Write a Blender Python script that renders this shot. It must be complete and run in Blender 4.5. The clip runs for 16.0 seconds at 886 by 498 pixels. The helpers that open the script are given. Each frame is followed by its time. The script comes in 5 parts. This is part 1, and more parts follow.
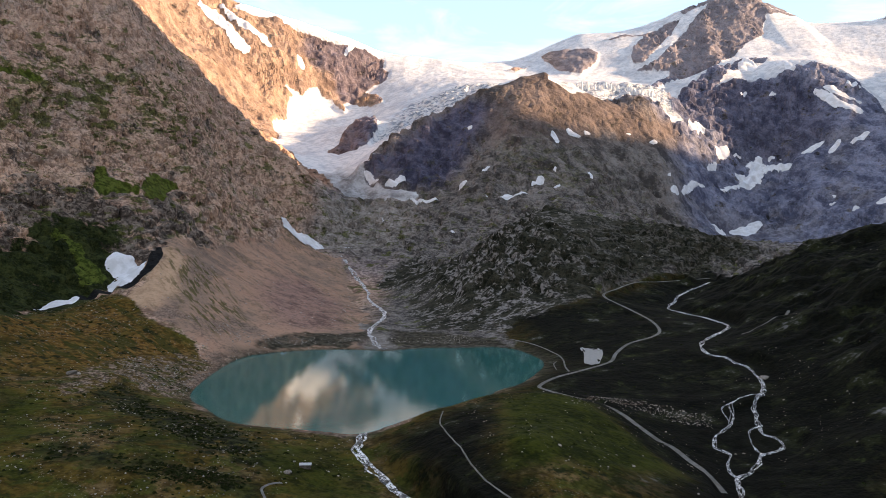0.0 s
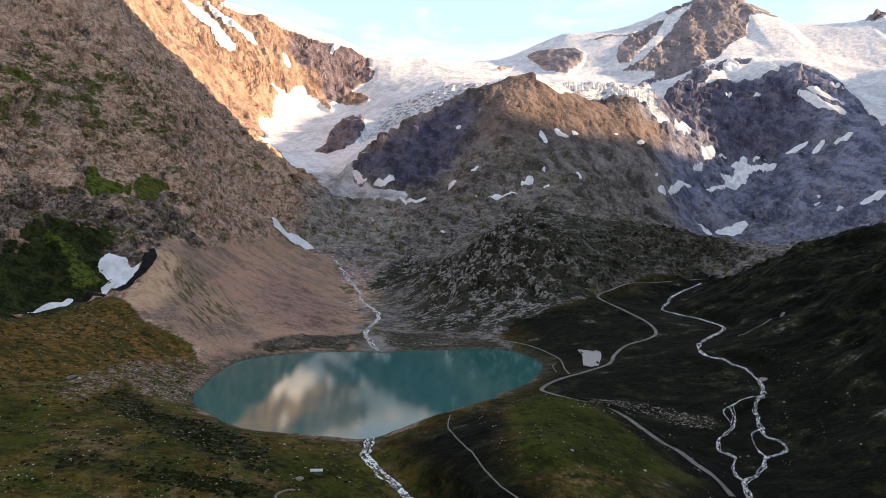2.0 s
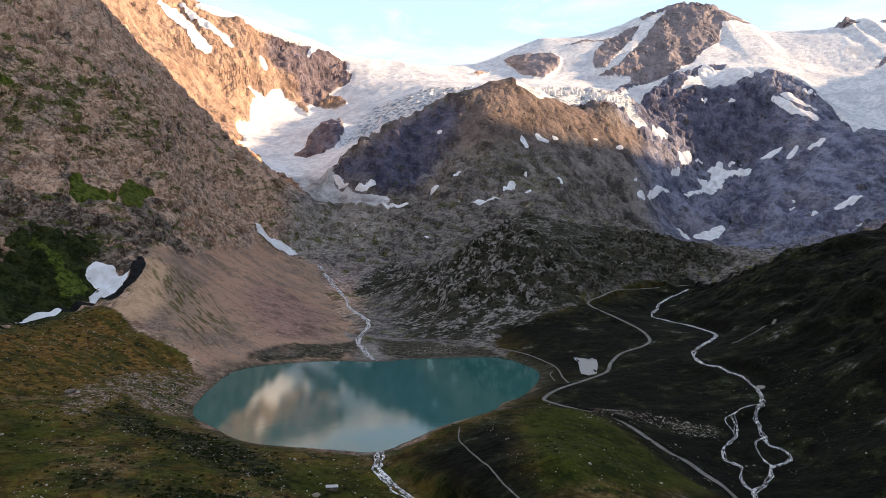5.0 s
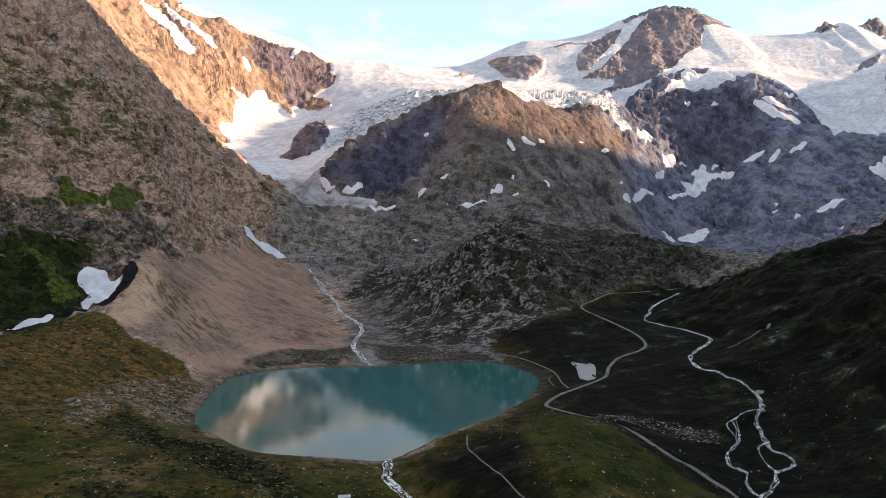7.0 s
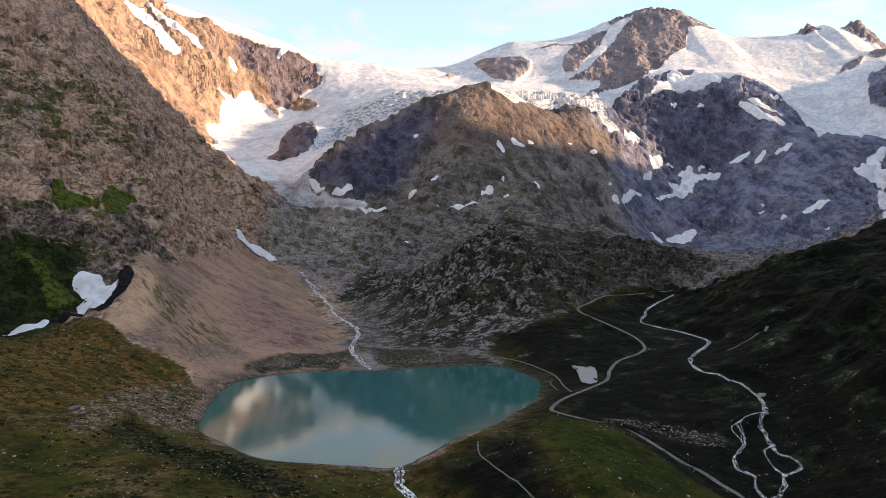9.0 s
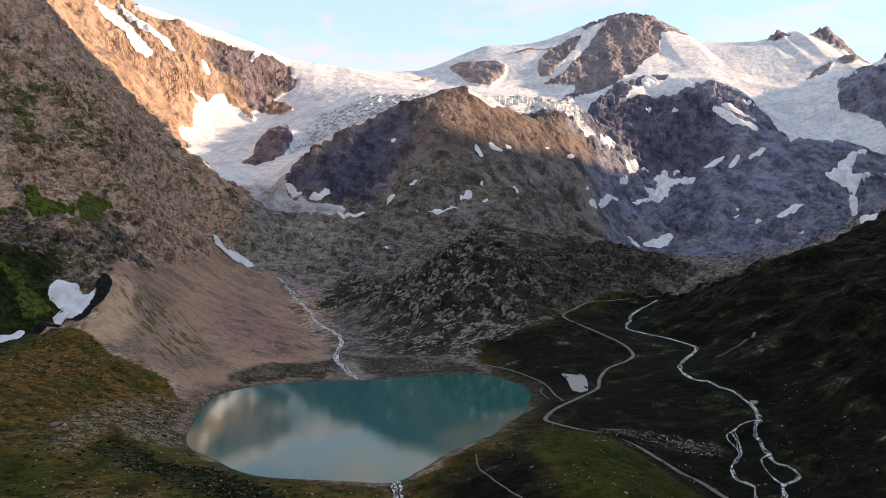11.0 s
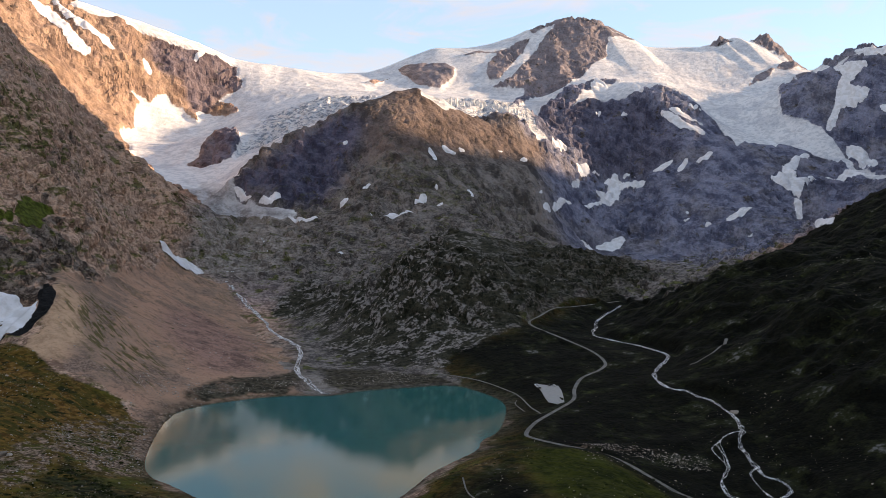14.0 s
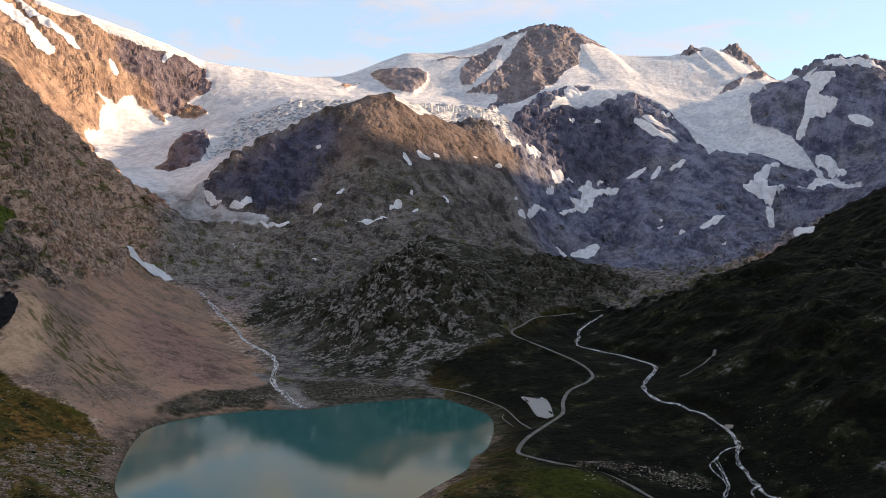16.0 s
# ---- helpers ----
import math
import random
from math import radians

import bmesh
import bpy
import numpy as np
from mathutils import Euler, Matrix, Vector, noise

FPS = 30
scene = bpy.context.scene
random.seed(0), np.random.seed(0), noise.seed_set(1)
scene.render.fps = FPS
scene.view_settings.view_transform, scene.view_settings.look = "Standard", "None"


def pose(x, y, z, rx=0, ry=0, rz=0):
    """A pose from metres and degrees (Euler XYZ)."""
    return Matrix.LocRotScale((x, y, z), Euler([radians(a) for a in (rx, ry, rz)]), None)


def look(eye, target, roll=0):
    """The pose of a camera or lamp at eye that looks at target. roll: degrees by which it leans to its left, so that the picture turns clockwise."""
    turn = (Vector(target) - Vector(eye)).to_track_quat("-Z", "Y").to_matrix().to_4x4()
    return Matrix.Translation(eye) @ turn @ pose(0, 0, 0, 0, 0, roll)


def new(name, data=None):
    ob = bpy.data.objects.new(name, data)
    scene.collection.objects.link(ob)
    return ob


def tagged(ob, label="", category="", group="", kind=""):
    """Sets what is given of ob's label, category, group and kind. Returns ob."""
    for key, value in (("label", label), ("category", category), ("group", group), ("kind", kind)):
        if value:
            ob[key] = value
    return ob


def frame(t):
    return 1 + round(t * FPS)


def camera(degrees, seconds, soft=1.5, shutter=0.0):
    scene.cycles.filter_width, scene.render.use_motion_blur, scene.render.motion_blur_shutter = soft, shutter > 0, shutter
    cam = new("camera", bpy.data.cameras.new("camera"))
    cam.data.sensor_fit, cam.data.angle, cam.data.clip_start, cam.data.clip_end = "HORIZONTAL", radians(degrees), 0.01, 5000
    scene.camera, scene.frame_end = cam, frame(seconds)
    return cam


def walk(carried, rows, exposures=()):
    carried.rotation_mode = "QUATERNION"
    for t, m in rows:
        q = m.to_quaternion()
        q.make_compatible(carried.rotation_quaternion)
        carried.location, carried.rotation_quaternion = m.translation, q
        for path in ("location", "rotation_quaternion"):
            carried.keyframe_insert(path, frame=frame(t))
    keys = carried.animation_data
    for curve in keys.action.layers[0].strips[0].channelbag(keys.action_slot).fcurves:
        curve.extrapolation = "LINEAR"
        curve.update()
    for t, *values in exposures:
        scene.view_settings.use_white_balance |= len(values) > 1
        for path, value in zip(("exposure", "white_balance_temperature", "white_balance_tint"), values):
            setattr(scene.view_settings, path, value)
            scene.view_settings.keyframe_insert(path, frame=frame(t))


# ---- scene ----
cam = camera(57.61, 16.0, 0.5)
# the flight: seconds, place, yaw, pitch, roll
PATH = [
    (0, -0.00, -0.00, 157.50, 0.000, -2.819, 0.995),
    (0.5, -4.27, 0.15, 158.53, -0.332, -2.887, 1.035),
    (1, -8.53, 0.18, 159.55, -0.632, -2.932, 1.088),
    (1.5, -13.22, 0.38, 160.67, -0.953, -2.950, 1.090),
    (2, -17.57, 0.47, 161.67, -1.262, -2.940, 1.075),
    (2.5, -21.96, 0.74, 162.99, -1.582, -2.927, 1.118),
    (3, -26.49, 1.36, 163.78, -1.902, -2.882, 1.122),
    (3.5, -31.21, 1.57, 165.17, -2.250, -2.851, 1.119),
    (4, -35.39, 2.17, 165.91, -2.580, -2.806, 1.108),
    (6.5, -58.31, 5.11, 171.08, -4.343, -2.660, 1.155),
    (7, -63.39, 5.91, 171.83, -4.695, -2.629, 1.158),
    (7.5, -68.34, 6.80, 172.67, -5.031, -2.602, 1.149),
    (8, -72.98, 7.20, 173.80, -5.327, -2.599, 1.115),
    (8.5, -77.76, 8.31, 174.71, -5.639, -2.573, 1.121),
    (9, -82.36, 9.10, 175.46, -5.910, -2.606, 1.085),
    (11.5, -101.38, 28.39, 179.45, -8.667, -2.249, 1.018),
    (12, -103.89, 34.35, 179.94, -9.440, -2.185, 1.037),
    (12.5, -106.12, 40.78, 180.49, -9.931, -2.140, 1.036),
    (13, -109.71, 46.65, 181.11, -10.460, -2.163, 0.919),
    (13.5, -114.25, 53.03, 181.69, -11.149, -2.151, 0.841),
    (14, -118.95, 60.34, 182.01, -11.870, -2.078, 0.883),
    (14.5, -122.70, 68.57, 182.13, -12.721, -1.925, 0.991),
    (15, -125.42, 75.85, 182.70, -13.225, -1.824, 1.080),
    (15.5, -127.61, 83.98, 183.07, -13.724, -1.727, 1.179),
    (16, -129.16, 92.33, 183.10, -14.121, -1.633, 1.240),
]
EXPOSURE, KELVIN, TINT = 2.58, 9750, 20
walk(cam, [(t, pose(x, y, z, 90 + pitch, 0, yaw) @ pose(0, 0, 0, 0, 0, roll)) for t, x, y, z, yaw, pitch, roll in PATH],
     [(0.0, EXPOSURE, KELVIN, TINT), (7.0, EXPOSURE - 0.05, KELVIN, TINT), (12.0, EXPOSURE - 0.22, KELVIN, TINT), (16.0, EXPOSURE - 0.40, KELVIN, TINT)])
# ---- light ----
SUN_ELEVATION, SUN_AZIMUTH = 15.0, 92.0
world = bpy.data.worlds.new("sky")
scene.world = world
world.use_nodes = True
wn = world.node_tree.nodes
wl = world.node_tree.links
sky = wn.new("ShaderNodeTexSky")
sky.sky_type = 'NISHITA'
sky.sun_disc = False
sky.sun_elevation = radians(SUN_ELEVATION)
sky.sun_rotation = radians(SUN_AZIMUTH)
sky.altitude = 2000
sky.air_density, sky.dust_density, sky.ozone_density = 1.3, 0.0, 6.0
# thin high cloud drawn over the sky
cloud_at = wn.new("ShaderNodeTexCoord")
cloud_map = wn.new("ShaderNodeMapping")
cloud_map.inputs["Scale"].default_value = (1.0, 1.0, 3.2)
cloud_map.inputs["Location"].default_value = (0.35, 0.1, 0.0)
cloud = wn.new("ShaderNodeTexNoise")
cloud.inputs["Scale"].default_value, cloud.inputs["Detail"].default_value = 7.0, 7.0
cloud.inputs["Roughness"].default_value, cloud.inputs["Distortion"].default_value = 0.58, 0.6
cover = wn.new("ShaderNodeMapRange")
cover.inputs[1].default_value, cover.inputs[2].default_value, cover.inputs[4].default_value = 0.50, 0.74, 0.75
tint = wn.new("ShaderNodeMix")
tint.data_type = 'RGBA'
tint.inputs[7].default_value = (1.5, 1.42, 1.5, 1)
wl.new(cloud_at.outputs["Generated"], cloud_map.inputs[0])
wl.new(cloud_map.outputs[0], cloud.inputs["Vector"])
wl.new(cloud.outputs[0], cover.inputs[0])
wl.new(cover.outputs[0], tint.inputs[0])
# broken evening cloud higher up, lit from below
bank = wn.new("ShaderNodeTexNoise")
bank.inputs["Scale"].default_value, bank.inputs["Detail"].default_value, bank.inputs["Roughness"].default_value = 4.0, 5.0, 0.55
bank_map = wn.new("ShaderNodeMapping")
bank_map.inputs["Scale"].default_value = (1.0, 1.0, 1.8)
bank_map.inputs["Location"].default_value = (0.45, 0.9, 0.0)
bank_cover = wn.new("ShaderNodeMapRange")
bank_cover.inputs[1].default_value, bank_cover.inputs[2].default_value = 0.46, 0.58
height = wn.new("ShaderNodeSeparateXYZ")
rise = wn.new("ShaderNodeMapRange")
rise.inputs[1].default_value, rise.inputs[2].default_value, rise.inputs[4].default_value = 0.25, 0.31, 0.9
bank_part = wn.new("ShaderNodeMath")
bank_part.operation = 'MULTIPLY'
glow = wn.new("ShaderNodeMix")
glow.data_type = 'RGBA'
glow.inputs[7].default_value = (2.1, 1.75, 1.5, 1)
wl.new(cloud_at.outputs["Generated"], bank_map.inputs[0])
wl.new(bank_map.outputs[0], bank.inputs["Vector"])
wl.new(bank.outputs[0], bank_cover.inputs[0])
wl.new(cloud_at.outputs["Generated"], height.inputs[0])
wl.new(height.outputs[2], rise.inputs[0])
wl.new(bank_cover.outputs[0], bank_part.inputs[0])
thin = wn.new("ShaderNodeMapRange")
thin.inputs[1].default_value, thin.inputs[2].default_value, thin.inputs[3].default_value, thin.inputs[4].default_value = 0.40, 0.55, 1.0, 0.0
both = wn.new("ShaderNodeMath")
both.operation = 'MULTIPLY'
wl.new(height.outputs[2], thin.inputs[0])
wl.new(rise.outputs[0], both.inputs[0])
wl.new(thin.outputs[0], both.inputs[1])
wl.new(both.outputs[0], bank_part.inputs[1])
wl.new(bank_part.outputs[0], glow.inputs[0])
# one constant blue mixed evenly into the sky, added to lift the fill light
flat_blue = wn.new("ShaderNodeMix")
flat_blue.data_type = 'RGBA'
flat_blue.inputs[0].default_value = 0.65
flat_blue.inputs[7].default_value = (0.75, 1.25, 1.95, 1)
wl.new(sky.outputs[0], flat_blue.inputs[6])
wl.new(flat_blue.outputs[2], tint.inputs[6])
wl.new(tint.outputs[2], glow.inputs[6])
wl.new(glow.outputs[2], wn["Background"].inputs[0])
wn["Background"].inputs[1].default_value = 0.12
sun_data = bpy.data.lights.new("sun", 'SUN')
sun_data.energy, sun_data.angle, sun_data.color = 1.88, radians(2.0), (1.0, 0.86, 0.72)
sun = new("sun", sun_data)
# azimuth clockwise from the way ahead (+y)
sun_way = Vector((math.sin(radians(SUN_AZIMUTH)) * math.cos(radians(SUN_ELEVATION)),
                  math.cos(radians(SUN_AZIMUTH)) * math.cos(radians(SUN_ELEVATION)), math.sin(radians(SUN_ELEVATION))))
sun.matrix_world = look(sun_way * 100, (0, 0, 0))
# ---- materials ----
class Nodes:
    """Short hand for a node tree."""

    def __init__(self, name):
        self.m = bpy.data.materials.new(name)
        self.m.use_nodes = True
        self.n, self.l = self.m.node_tree.nodes, self.m.node_tree.links
        self.b = self.n["Principled BSDF"]
        self.pos = self.n.new("ShaderNodeNewGeometry").outputs["Position"]

    def put(self, socket, value):
        if hasattr(value, "is_linked"):
            self.l.new(value, socket)
        elif isinstance(value, tuple) and len(value) == 3 and socket.type == 'RGBA':
            socket.default_value = (*value, 1)
        else:
            socket.default_value = value

    def noise(self, size, detail=4.0, rough=0.6, stretch=None, warp=0.0):
        t = self.n.new("ShaderNodeTexNoise")
        t.inputs["Scale"].default_value = 1 / size
        t.inputs["Detail"].default_value = detail
        t.inputs["Roughness"].default_value = rough
        t.inputs["Distortion"].default_value = warp
        v = self.pos
        if stretch:
            mp = self.n.new("ShaderNodeMapping")
            mp.vector_type = 'TEXTURE'
            mp.inputs["Scale"].default_value = [1 / a for a in stretch[0]]
            mp.inputs["Rotation"].default_value = stretch[1]
            self.l.new(v, mp.inputs[0])
            v = mp.outputs[0]
        self.l.new(v, t.inputs["Vector"])
        return t.outputs[0]

    def ramp(self, v, a, b, lo=0.0, hi=1.0):
        t = self.n.new("ShaderNodeMapRange")
        t.interpolation_type = 'SMOOTHSTEP'
        for k, x in enumerate((v, a, b, lo, hi)):
            self.put(t.inputs[k], x)
        return t.outputs[0]

    def calc(self, op, a, b=0.0):
        t = self.n.new("ShaderNodeMath")
        t.operation = op
        self.put(t.inputs[0], a)
        self.put(t.inputs[1], b)
        return t.outputs[0]

    def mix(self, f, a, b):
        t = self.n.new("ShaderNodeMix")
        t.data_type = 'RGBA'
        self.put(t.inputs[0], f)
        self.put(t.inputs[6], a)
        self.put(t.inputs[7], b)
        return t.outputs[2]

    def attr(self, key):
        t = self.n.new("ShaderNodeAttribute")
        t.attribute_name = key
        return t.outputs["Fac"]

    def bump(self, height, strength, distance):
        t = self.n.new("ShaderNodeBump")
        t.inputs["Strength"].default_value = strength
        t.inputs["Distance"].default_value = distance
        self.l.new(height, t.inputs["Height"])
        self.l.new(t.outputs[0], self.b.inputs["Normal"])

    def done(self, color, rough=0.9, spec=0.2):
        self.put(self.b.inputs["Base Color"], color)
        self.put(self.b.inputs["Roughness"], rough)
        self.b.inputs["Specular IOR Level"].default_value = spec
        return self.m


def terrain_material():
    k = Nodes("terrain")
    big, mid, fine, grain = k.noise(150, 5, 0.6), k.noise(26, 4, 0.68), k.noise(6, 2.5, 0.65), k.noise(2.4, 1, 0.6)
    # blocks of broken rock
    bend = k.n.new("ShaderNodeTexNoise")
    bend.inputs["Scale"].default_value, bend.inputs["Detail"].default_value = 1 / 14, 4
    k.l.new(k.pos, bend.inputs["Vector"])
    push = k.n.new("ShaderNodeVectorMath")
    push.operation = 'MULTIPLY_ADD'
    push.inputs[1].default_value = (5, 5, 5)
    k.l.new(bend.outputs["Color"], push.inputs[0])
    k.l.new(k.pos, push.inputs[2])

    def blocks(size, feature):
        t = k.n.new("ShaderNodeTexVoronoi")
        t.feature = feature
        t.inputs["Scale"].default_value = 1 / size
        k.l.new(push.outputs[0], t.inputs["Vector"])
        return t.outputs["Distance"]

    def facet(size):
        t = k.n.new("ShaderNodeTexVoronoi")
        t.inputs["Scale"].default_value = 1 / size
        k.l.new(push.outputs[0], t.inputs["Vector"])
        c = k.n.new("ShaderNodeSeparateColor")
        k.l.new(t.outputs["Color"], c.inputs[0])
        return c.outputs[0]

    shard = k.calc('ADD', k.calc('MULTIPLY', facet(3.2), 0.55), k.calc('MULTIPLY', facet(8), 0.45))
    chunk, chip = blocks(8, 'F1'), blocks(3, 'F1')
    apart = k.n.new("ShaderNodeSeparateXYZ")
    k.l.new(k.pos, apart.inputs[0])
    # weathered high faces: broad streaks and little grain
    high = k.ramp(apart.outputs[1], 1500, 2300)
    streak = k.noise(46, 4, 0.6, stretch=((1.0, 0.6, 0.5), (0, 0, 0.4)), warp=0.1)
    near_tone = k.calc('ADD', k.calc('MULTIPLY', mid, 0.48), k.calc('ADD', k.calc('MULTIPLY', fine, 0.33), k.calc('MULTIPLY', grain, 0.19)))
    far_tone = k.calc('ADD', k.calc('MULTIPLY', streak, 0.5), k.calc('ADD', k.calc('MULTIPLY', mid, 0.33), k.calc('MULTIPLY', fine, 0.17)))
    tone = k.calc('ADD', k.calc('MULTIPLY', near_tone, k.calc('SUBTRACT', 1.0, high)), k.calc('MULTIPLY', far_tone, high))
    broken = k.calc('ADD', tone, k.calc('MULTIPLY', k.calc('SUBTRACT', shard, 0.5), k.ramp(high, 0, 1, 0.16, 0.04)))
    # cracks between blocks, with crevice shade put into their colour
    cleft_shade = k.calc('MULTIPLY', k.ramp(chunk, 0.45, 0.85), 0.28)
    rock = k.mix(k.ramp(broken, 0.42, 0.58), (0.245, 0.146, 0.103), (0.66, 0.415, 0.295))
    rusty = k.mix(k.ramp(broken, 0.4, 0.62), (0.19, 0.105, 0.076), (0.56, 0.33, 0.24))
    rock = k.mix(k.ramp(big, 0.48, 0.64, 0, 0.75), rock, rusty)
    # grey rock with the blue of distance haze and shade mixed into its colour
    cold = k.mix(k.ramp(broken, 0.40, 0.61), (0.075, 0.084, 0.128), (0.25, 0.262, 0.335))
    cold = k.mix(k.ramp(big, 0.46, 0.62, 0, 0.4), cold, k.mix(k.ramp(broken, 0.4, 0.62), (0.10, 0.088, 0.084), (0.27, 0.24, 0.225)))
    # farther rock painted paler, as haze would lift it
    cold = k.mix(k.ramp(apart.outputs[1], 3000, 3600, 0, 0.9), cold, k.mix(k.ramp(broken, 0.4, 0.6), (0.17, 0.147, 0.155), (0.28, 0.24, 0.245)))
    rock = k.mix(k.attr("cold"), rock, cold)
    warm = k.mix(k.ramp(broken, 0.40, 0.60), (0.23, 0.152, 0.113), (0.42, 0.285, 0.208))
    warm = k.mix(k.ramp(big, 0.46, 0.62, 0, 0.75), warm, k.mix(k.ramp(broken, 0.4, 0.62), (0.17, 0.112, 0.09), (0.36, 0.245, 0.195)))
    rock = k.mix(k.attr("warm"), rock, warm)
    rock = k.mix(k.attr("drab"), rock, k.mix(k.ramp(broken, 0.41, 0.60), (0.060, 0.052, 0.047), (0.25, 0.215, 0.192)))
    rock = k.mix(k.attr("brown"), rock, k.mix(k.ramp(broken, 0.40, 0.60), (0.085, 0.066, 0.060), (0.185, 0.140, 0.124)))
    # dark blue tone: painted shade on dome and peak, own colour on crags
    rock = k.mix(k.attr("shade_and_crag"), rock, k.mix(k.ramp(broken, 0.40, 0.62), (0.042, 0.043, 0.070), (0.135, 0.132, 0.182)))
    rock = k.mix(k.attr("grey"), rock, k.mix(k.ramp(broken, 0.40, 0.60), (0.14, 0.115, 0.098), (0.36, 0.31, 0.27)))
    # smoother brown rock high up, painted paler for the warm light bounced there
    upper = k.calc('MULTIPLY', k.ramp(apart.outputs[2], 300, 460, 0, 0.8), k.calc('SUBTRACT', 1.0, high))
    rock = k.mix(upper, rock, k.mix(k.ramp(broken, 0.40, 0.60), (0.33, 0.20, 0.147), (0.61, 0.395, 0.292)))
    strata = k.noise(60, 5, 0.6, stretch=((0.5, 0.5, 2.4), (0.5, 0.35, 0.0)))
    rock = k.mix(k.calc('MULTIPLY', k.ramp(strata, 0.52, 0.60, 0, 0.4), k.calc('SUBTRACT', 1.0, high)), rock, k.mix(k.ramp(broken, 0.42, 0.6), (0.085, 0.072, 0.064), (0.34, 0.285, 0.25)))
    # dark crags, then turf on ledges
    dark_crag = k.attr("dark_crag")
    crag = k.calc('ADD', k.noise(50, 5, 0.7), k.ramp(dark_crag, 0, 1, -0.045, 0.15))
    rock = k.mix(k.ramp(crag, 0.54, 0.62, 0, 0.85), rock, k.mix(k.ramp(broken, 0.42, 0.62), (0.020, 0.019, 0.017), (0.19, 0.160, 0.135)))
    veins = k.ramp(k.calc('ABSOLUTE', k.calc('SUBTRACT', k.noise(20, 6, 0.65), 0.5)), 0.0, 0.03, 0.16, 0)
    rock = k.mix(veins, rock, (0.030, 0.026, 0.022))
    tuft = k.noise(34, 5, 0.7, stretch=((1, 1, 2.2), (0, 0, 0)))
    moss = k.calc('MULTIPLY', k.ramp(k.calc('ADD', tuft, k.ramp(k.attr("green"), 0, 1, -0.02, 0.055)), 0.52, 0.60, 0, 0.85), k.attr("moss"))
    rock = k.mix(moss, rock, k.mix(k.ramp(fine, 0.35, 0.65), (0.03, 0.036, 0.009), (0.115, 0.12, 0.03)))
    # darken the clefts: painted crevice shade over the cracks
    rock = k.mix(cleft_shade, rock, k.mix(0.35, (0.018, 0.016, 0.014), rock))
    # scree: sorted bands of pink, brown and grey debris, with thin turf in the rills
    talus = k.mix(k.ramp(big, 0.42, 0.6), (0.44, 0.245, 0.165), (0.32, 0.20, 0.142))
    talus = k.mix(k.ramp(k.noise(45, 6, 0.65), 0.45, 0.62), talus, (0.43, 0.245, 0.165))
    talus = k.mix(k.ramp(k.noise(70, 7, 0.7), 0.50, 0.60, 0, 0.75), talus, k.mix(k.ramp(grain, 0.4, 0.6), (0.12, 0.082, 0.062), (0.27, 0.18, 0.14)))
    talus = k.mix(k.ramp(tone, 0.38, 0.53, 0.65, 0), talus, (0.11, 0.082, 0.065))
    rill = k.noise(5.5, 4, 0.62, stretch=((0.14, 1.0, 0.4), (0, 0, -0.885)))
    talus = k.mix(k.attr("red"), talus, k.mix(k.ramp(tone, 0.40, 0.58), (0.15, 0.088, 0.07), (0.36, 0.20, 0.155)))
    talus = k.mix(k.attr("tan"), talus, k.mix(k.ramp(tone, 0.40, 0.6), (0.39, 0.235, 0.147), (0.55, 0.34, 0.215)))
    band = k.calc('MAXIMUM', k.attr("rills"), k.ramp(k.noise(90, 3, 0.5), 0.5, 0.65, 0, 0.5))
    talus = k.mix(k.calc('MULTIPLY', k.ramp(rill, 0.50, 0.58, 0, 0.85), band), talus, k.mix(fine, (0.045, 0.045, 0.012), (0.11, 0.092, 0.03)))

    def zone(key, lo=0.35, hi=0.65, sway=1.2):
        return k.ramp(k.calc('ADD', k.attr(key), k.calc('MULTIPLY', k.calc('SUBTRACT', mid, 0.5), sway)), lo, hi)

    is_talus, is_turf = zone("talus"), zone("grass")
    col = k.mix(is_talus, rock, talus)
    col = k.mix(zone("gravel"), col, k.mix(k.ramp(tone, 0.4, 0.6), (0.13, 0.11, 0.095), (0.28, 0.245, 0.215)))
    patchy = k.noise(34, 6, 0.68)
    turf = k.mix(k.ramp(tone, 0.40, 0.60), (0.0336, 0.0224, 0.0048), (0.116, 0.072, 0.016))
    turf = k.mix(k.ramp(patchy, 0.48, 0.60, 0, 0.9), turf, k.mix(k.ramp(fine, 0.35, 0.65), (0.06, 0.0336, 0.012), (0.184, 0.112, 0.048)))
    turf = k.mix(k.ramp(k.noise(21, 6, 0.7), 0.47, 0.56, 0, 0.8), turf, k.mix(k.ramp(tone, 0.38, 0.62), (0.017, 0.023, 0.004), (0.062, 0.070, 0.012)))
    turf = k.mix(k.calc('MULTIPLY', k.attr("russet"), k.ramp(patchy, 0.40, 0.56, 0.45, 0.95)), turf, k.mix(k.ramp(fine, 0.36, 0.64), (0.072, 0.034, 0.008), (0.21, 0.105, 0.028)))
    combed = k.noise(8, 4, 0.6, stretch=((0.16, 1.0, 0.4), (0, 0, -0.7)))
    turf = k.mix(k.calc('MULTIPLY', k.attr("russet"), k.ramp(combed, 0.50, 0.58, 0, 0.8)), turf, (0.030, 0.036, 0.008))
    turf = k.mix(k.ramp(k.noise(16, 5, 0.7), 0.55, 0.64), turf, (0.014, 0.017, 0.006))
    pebbly = k.calc('MULTIPLY', k.ramp(k.noise(1.5, 3, 0.7), 0.60, 0.68), k.ramp(k.noise(28, 4, 0.6), 0.5, 0.62))
    turf = k.mix(k.calc('MULTIPLY', pebbly, 0.8), turf, (0.24, 0.205, 0.165))
    heath = k.calc('MULTIPLY', k.attr("heath"), k.ramp(k.noise(11, 5, 0.7), 0.36, 0.48))
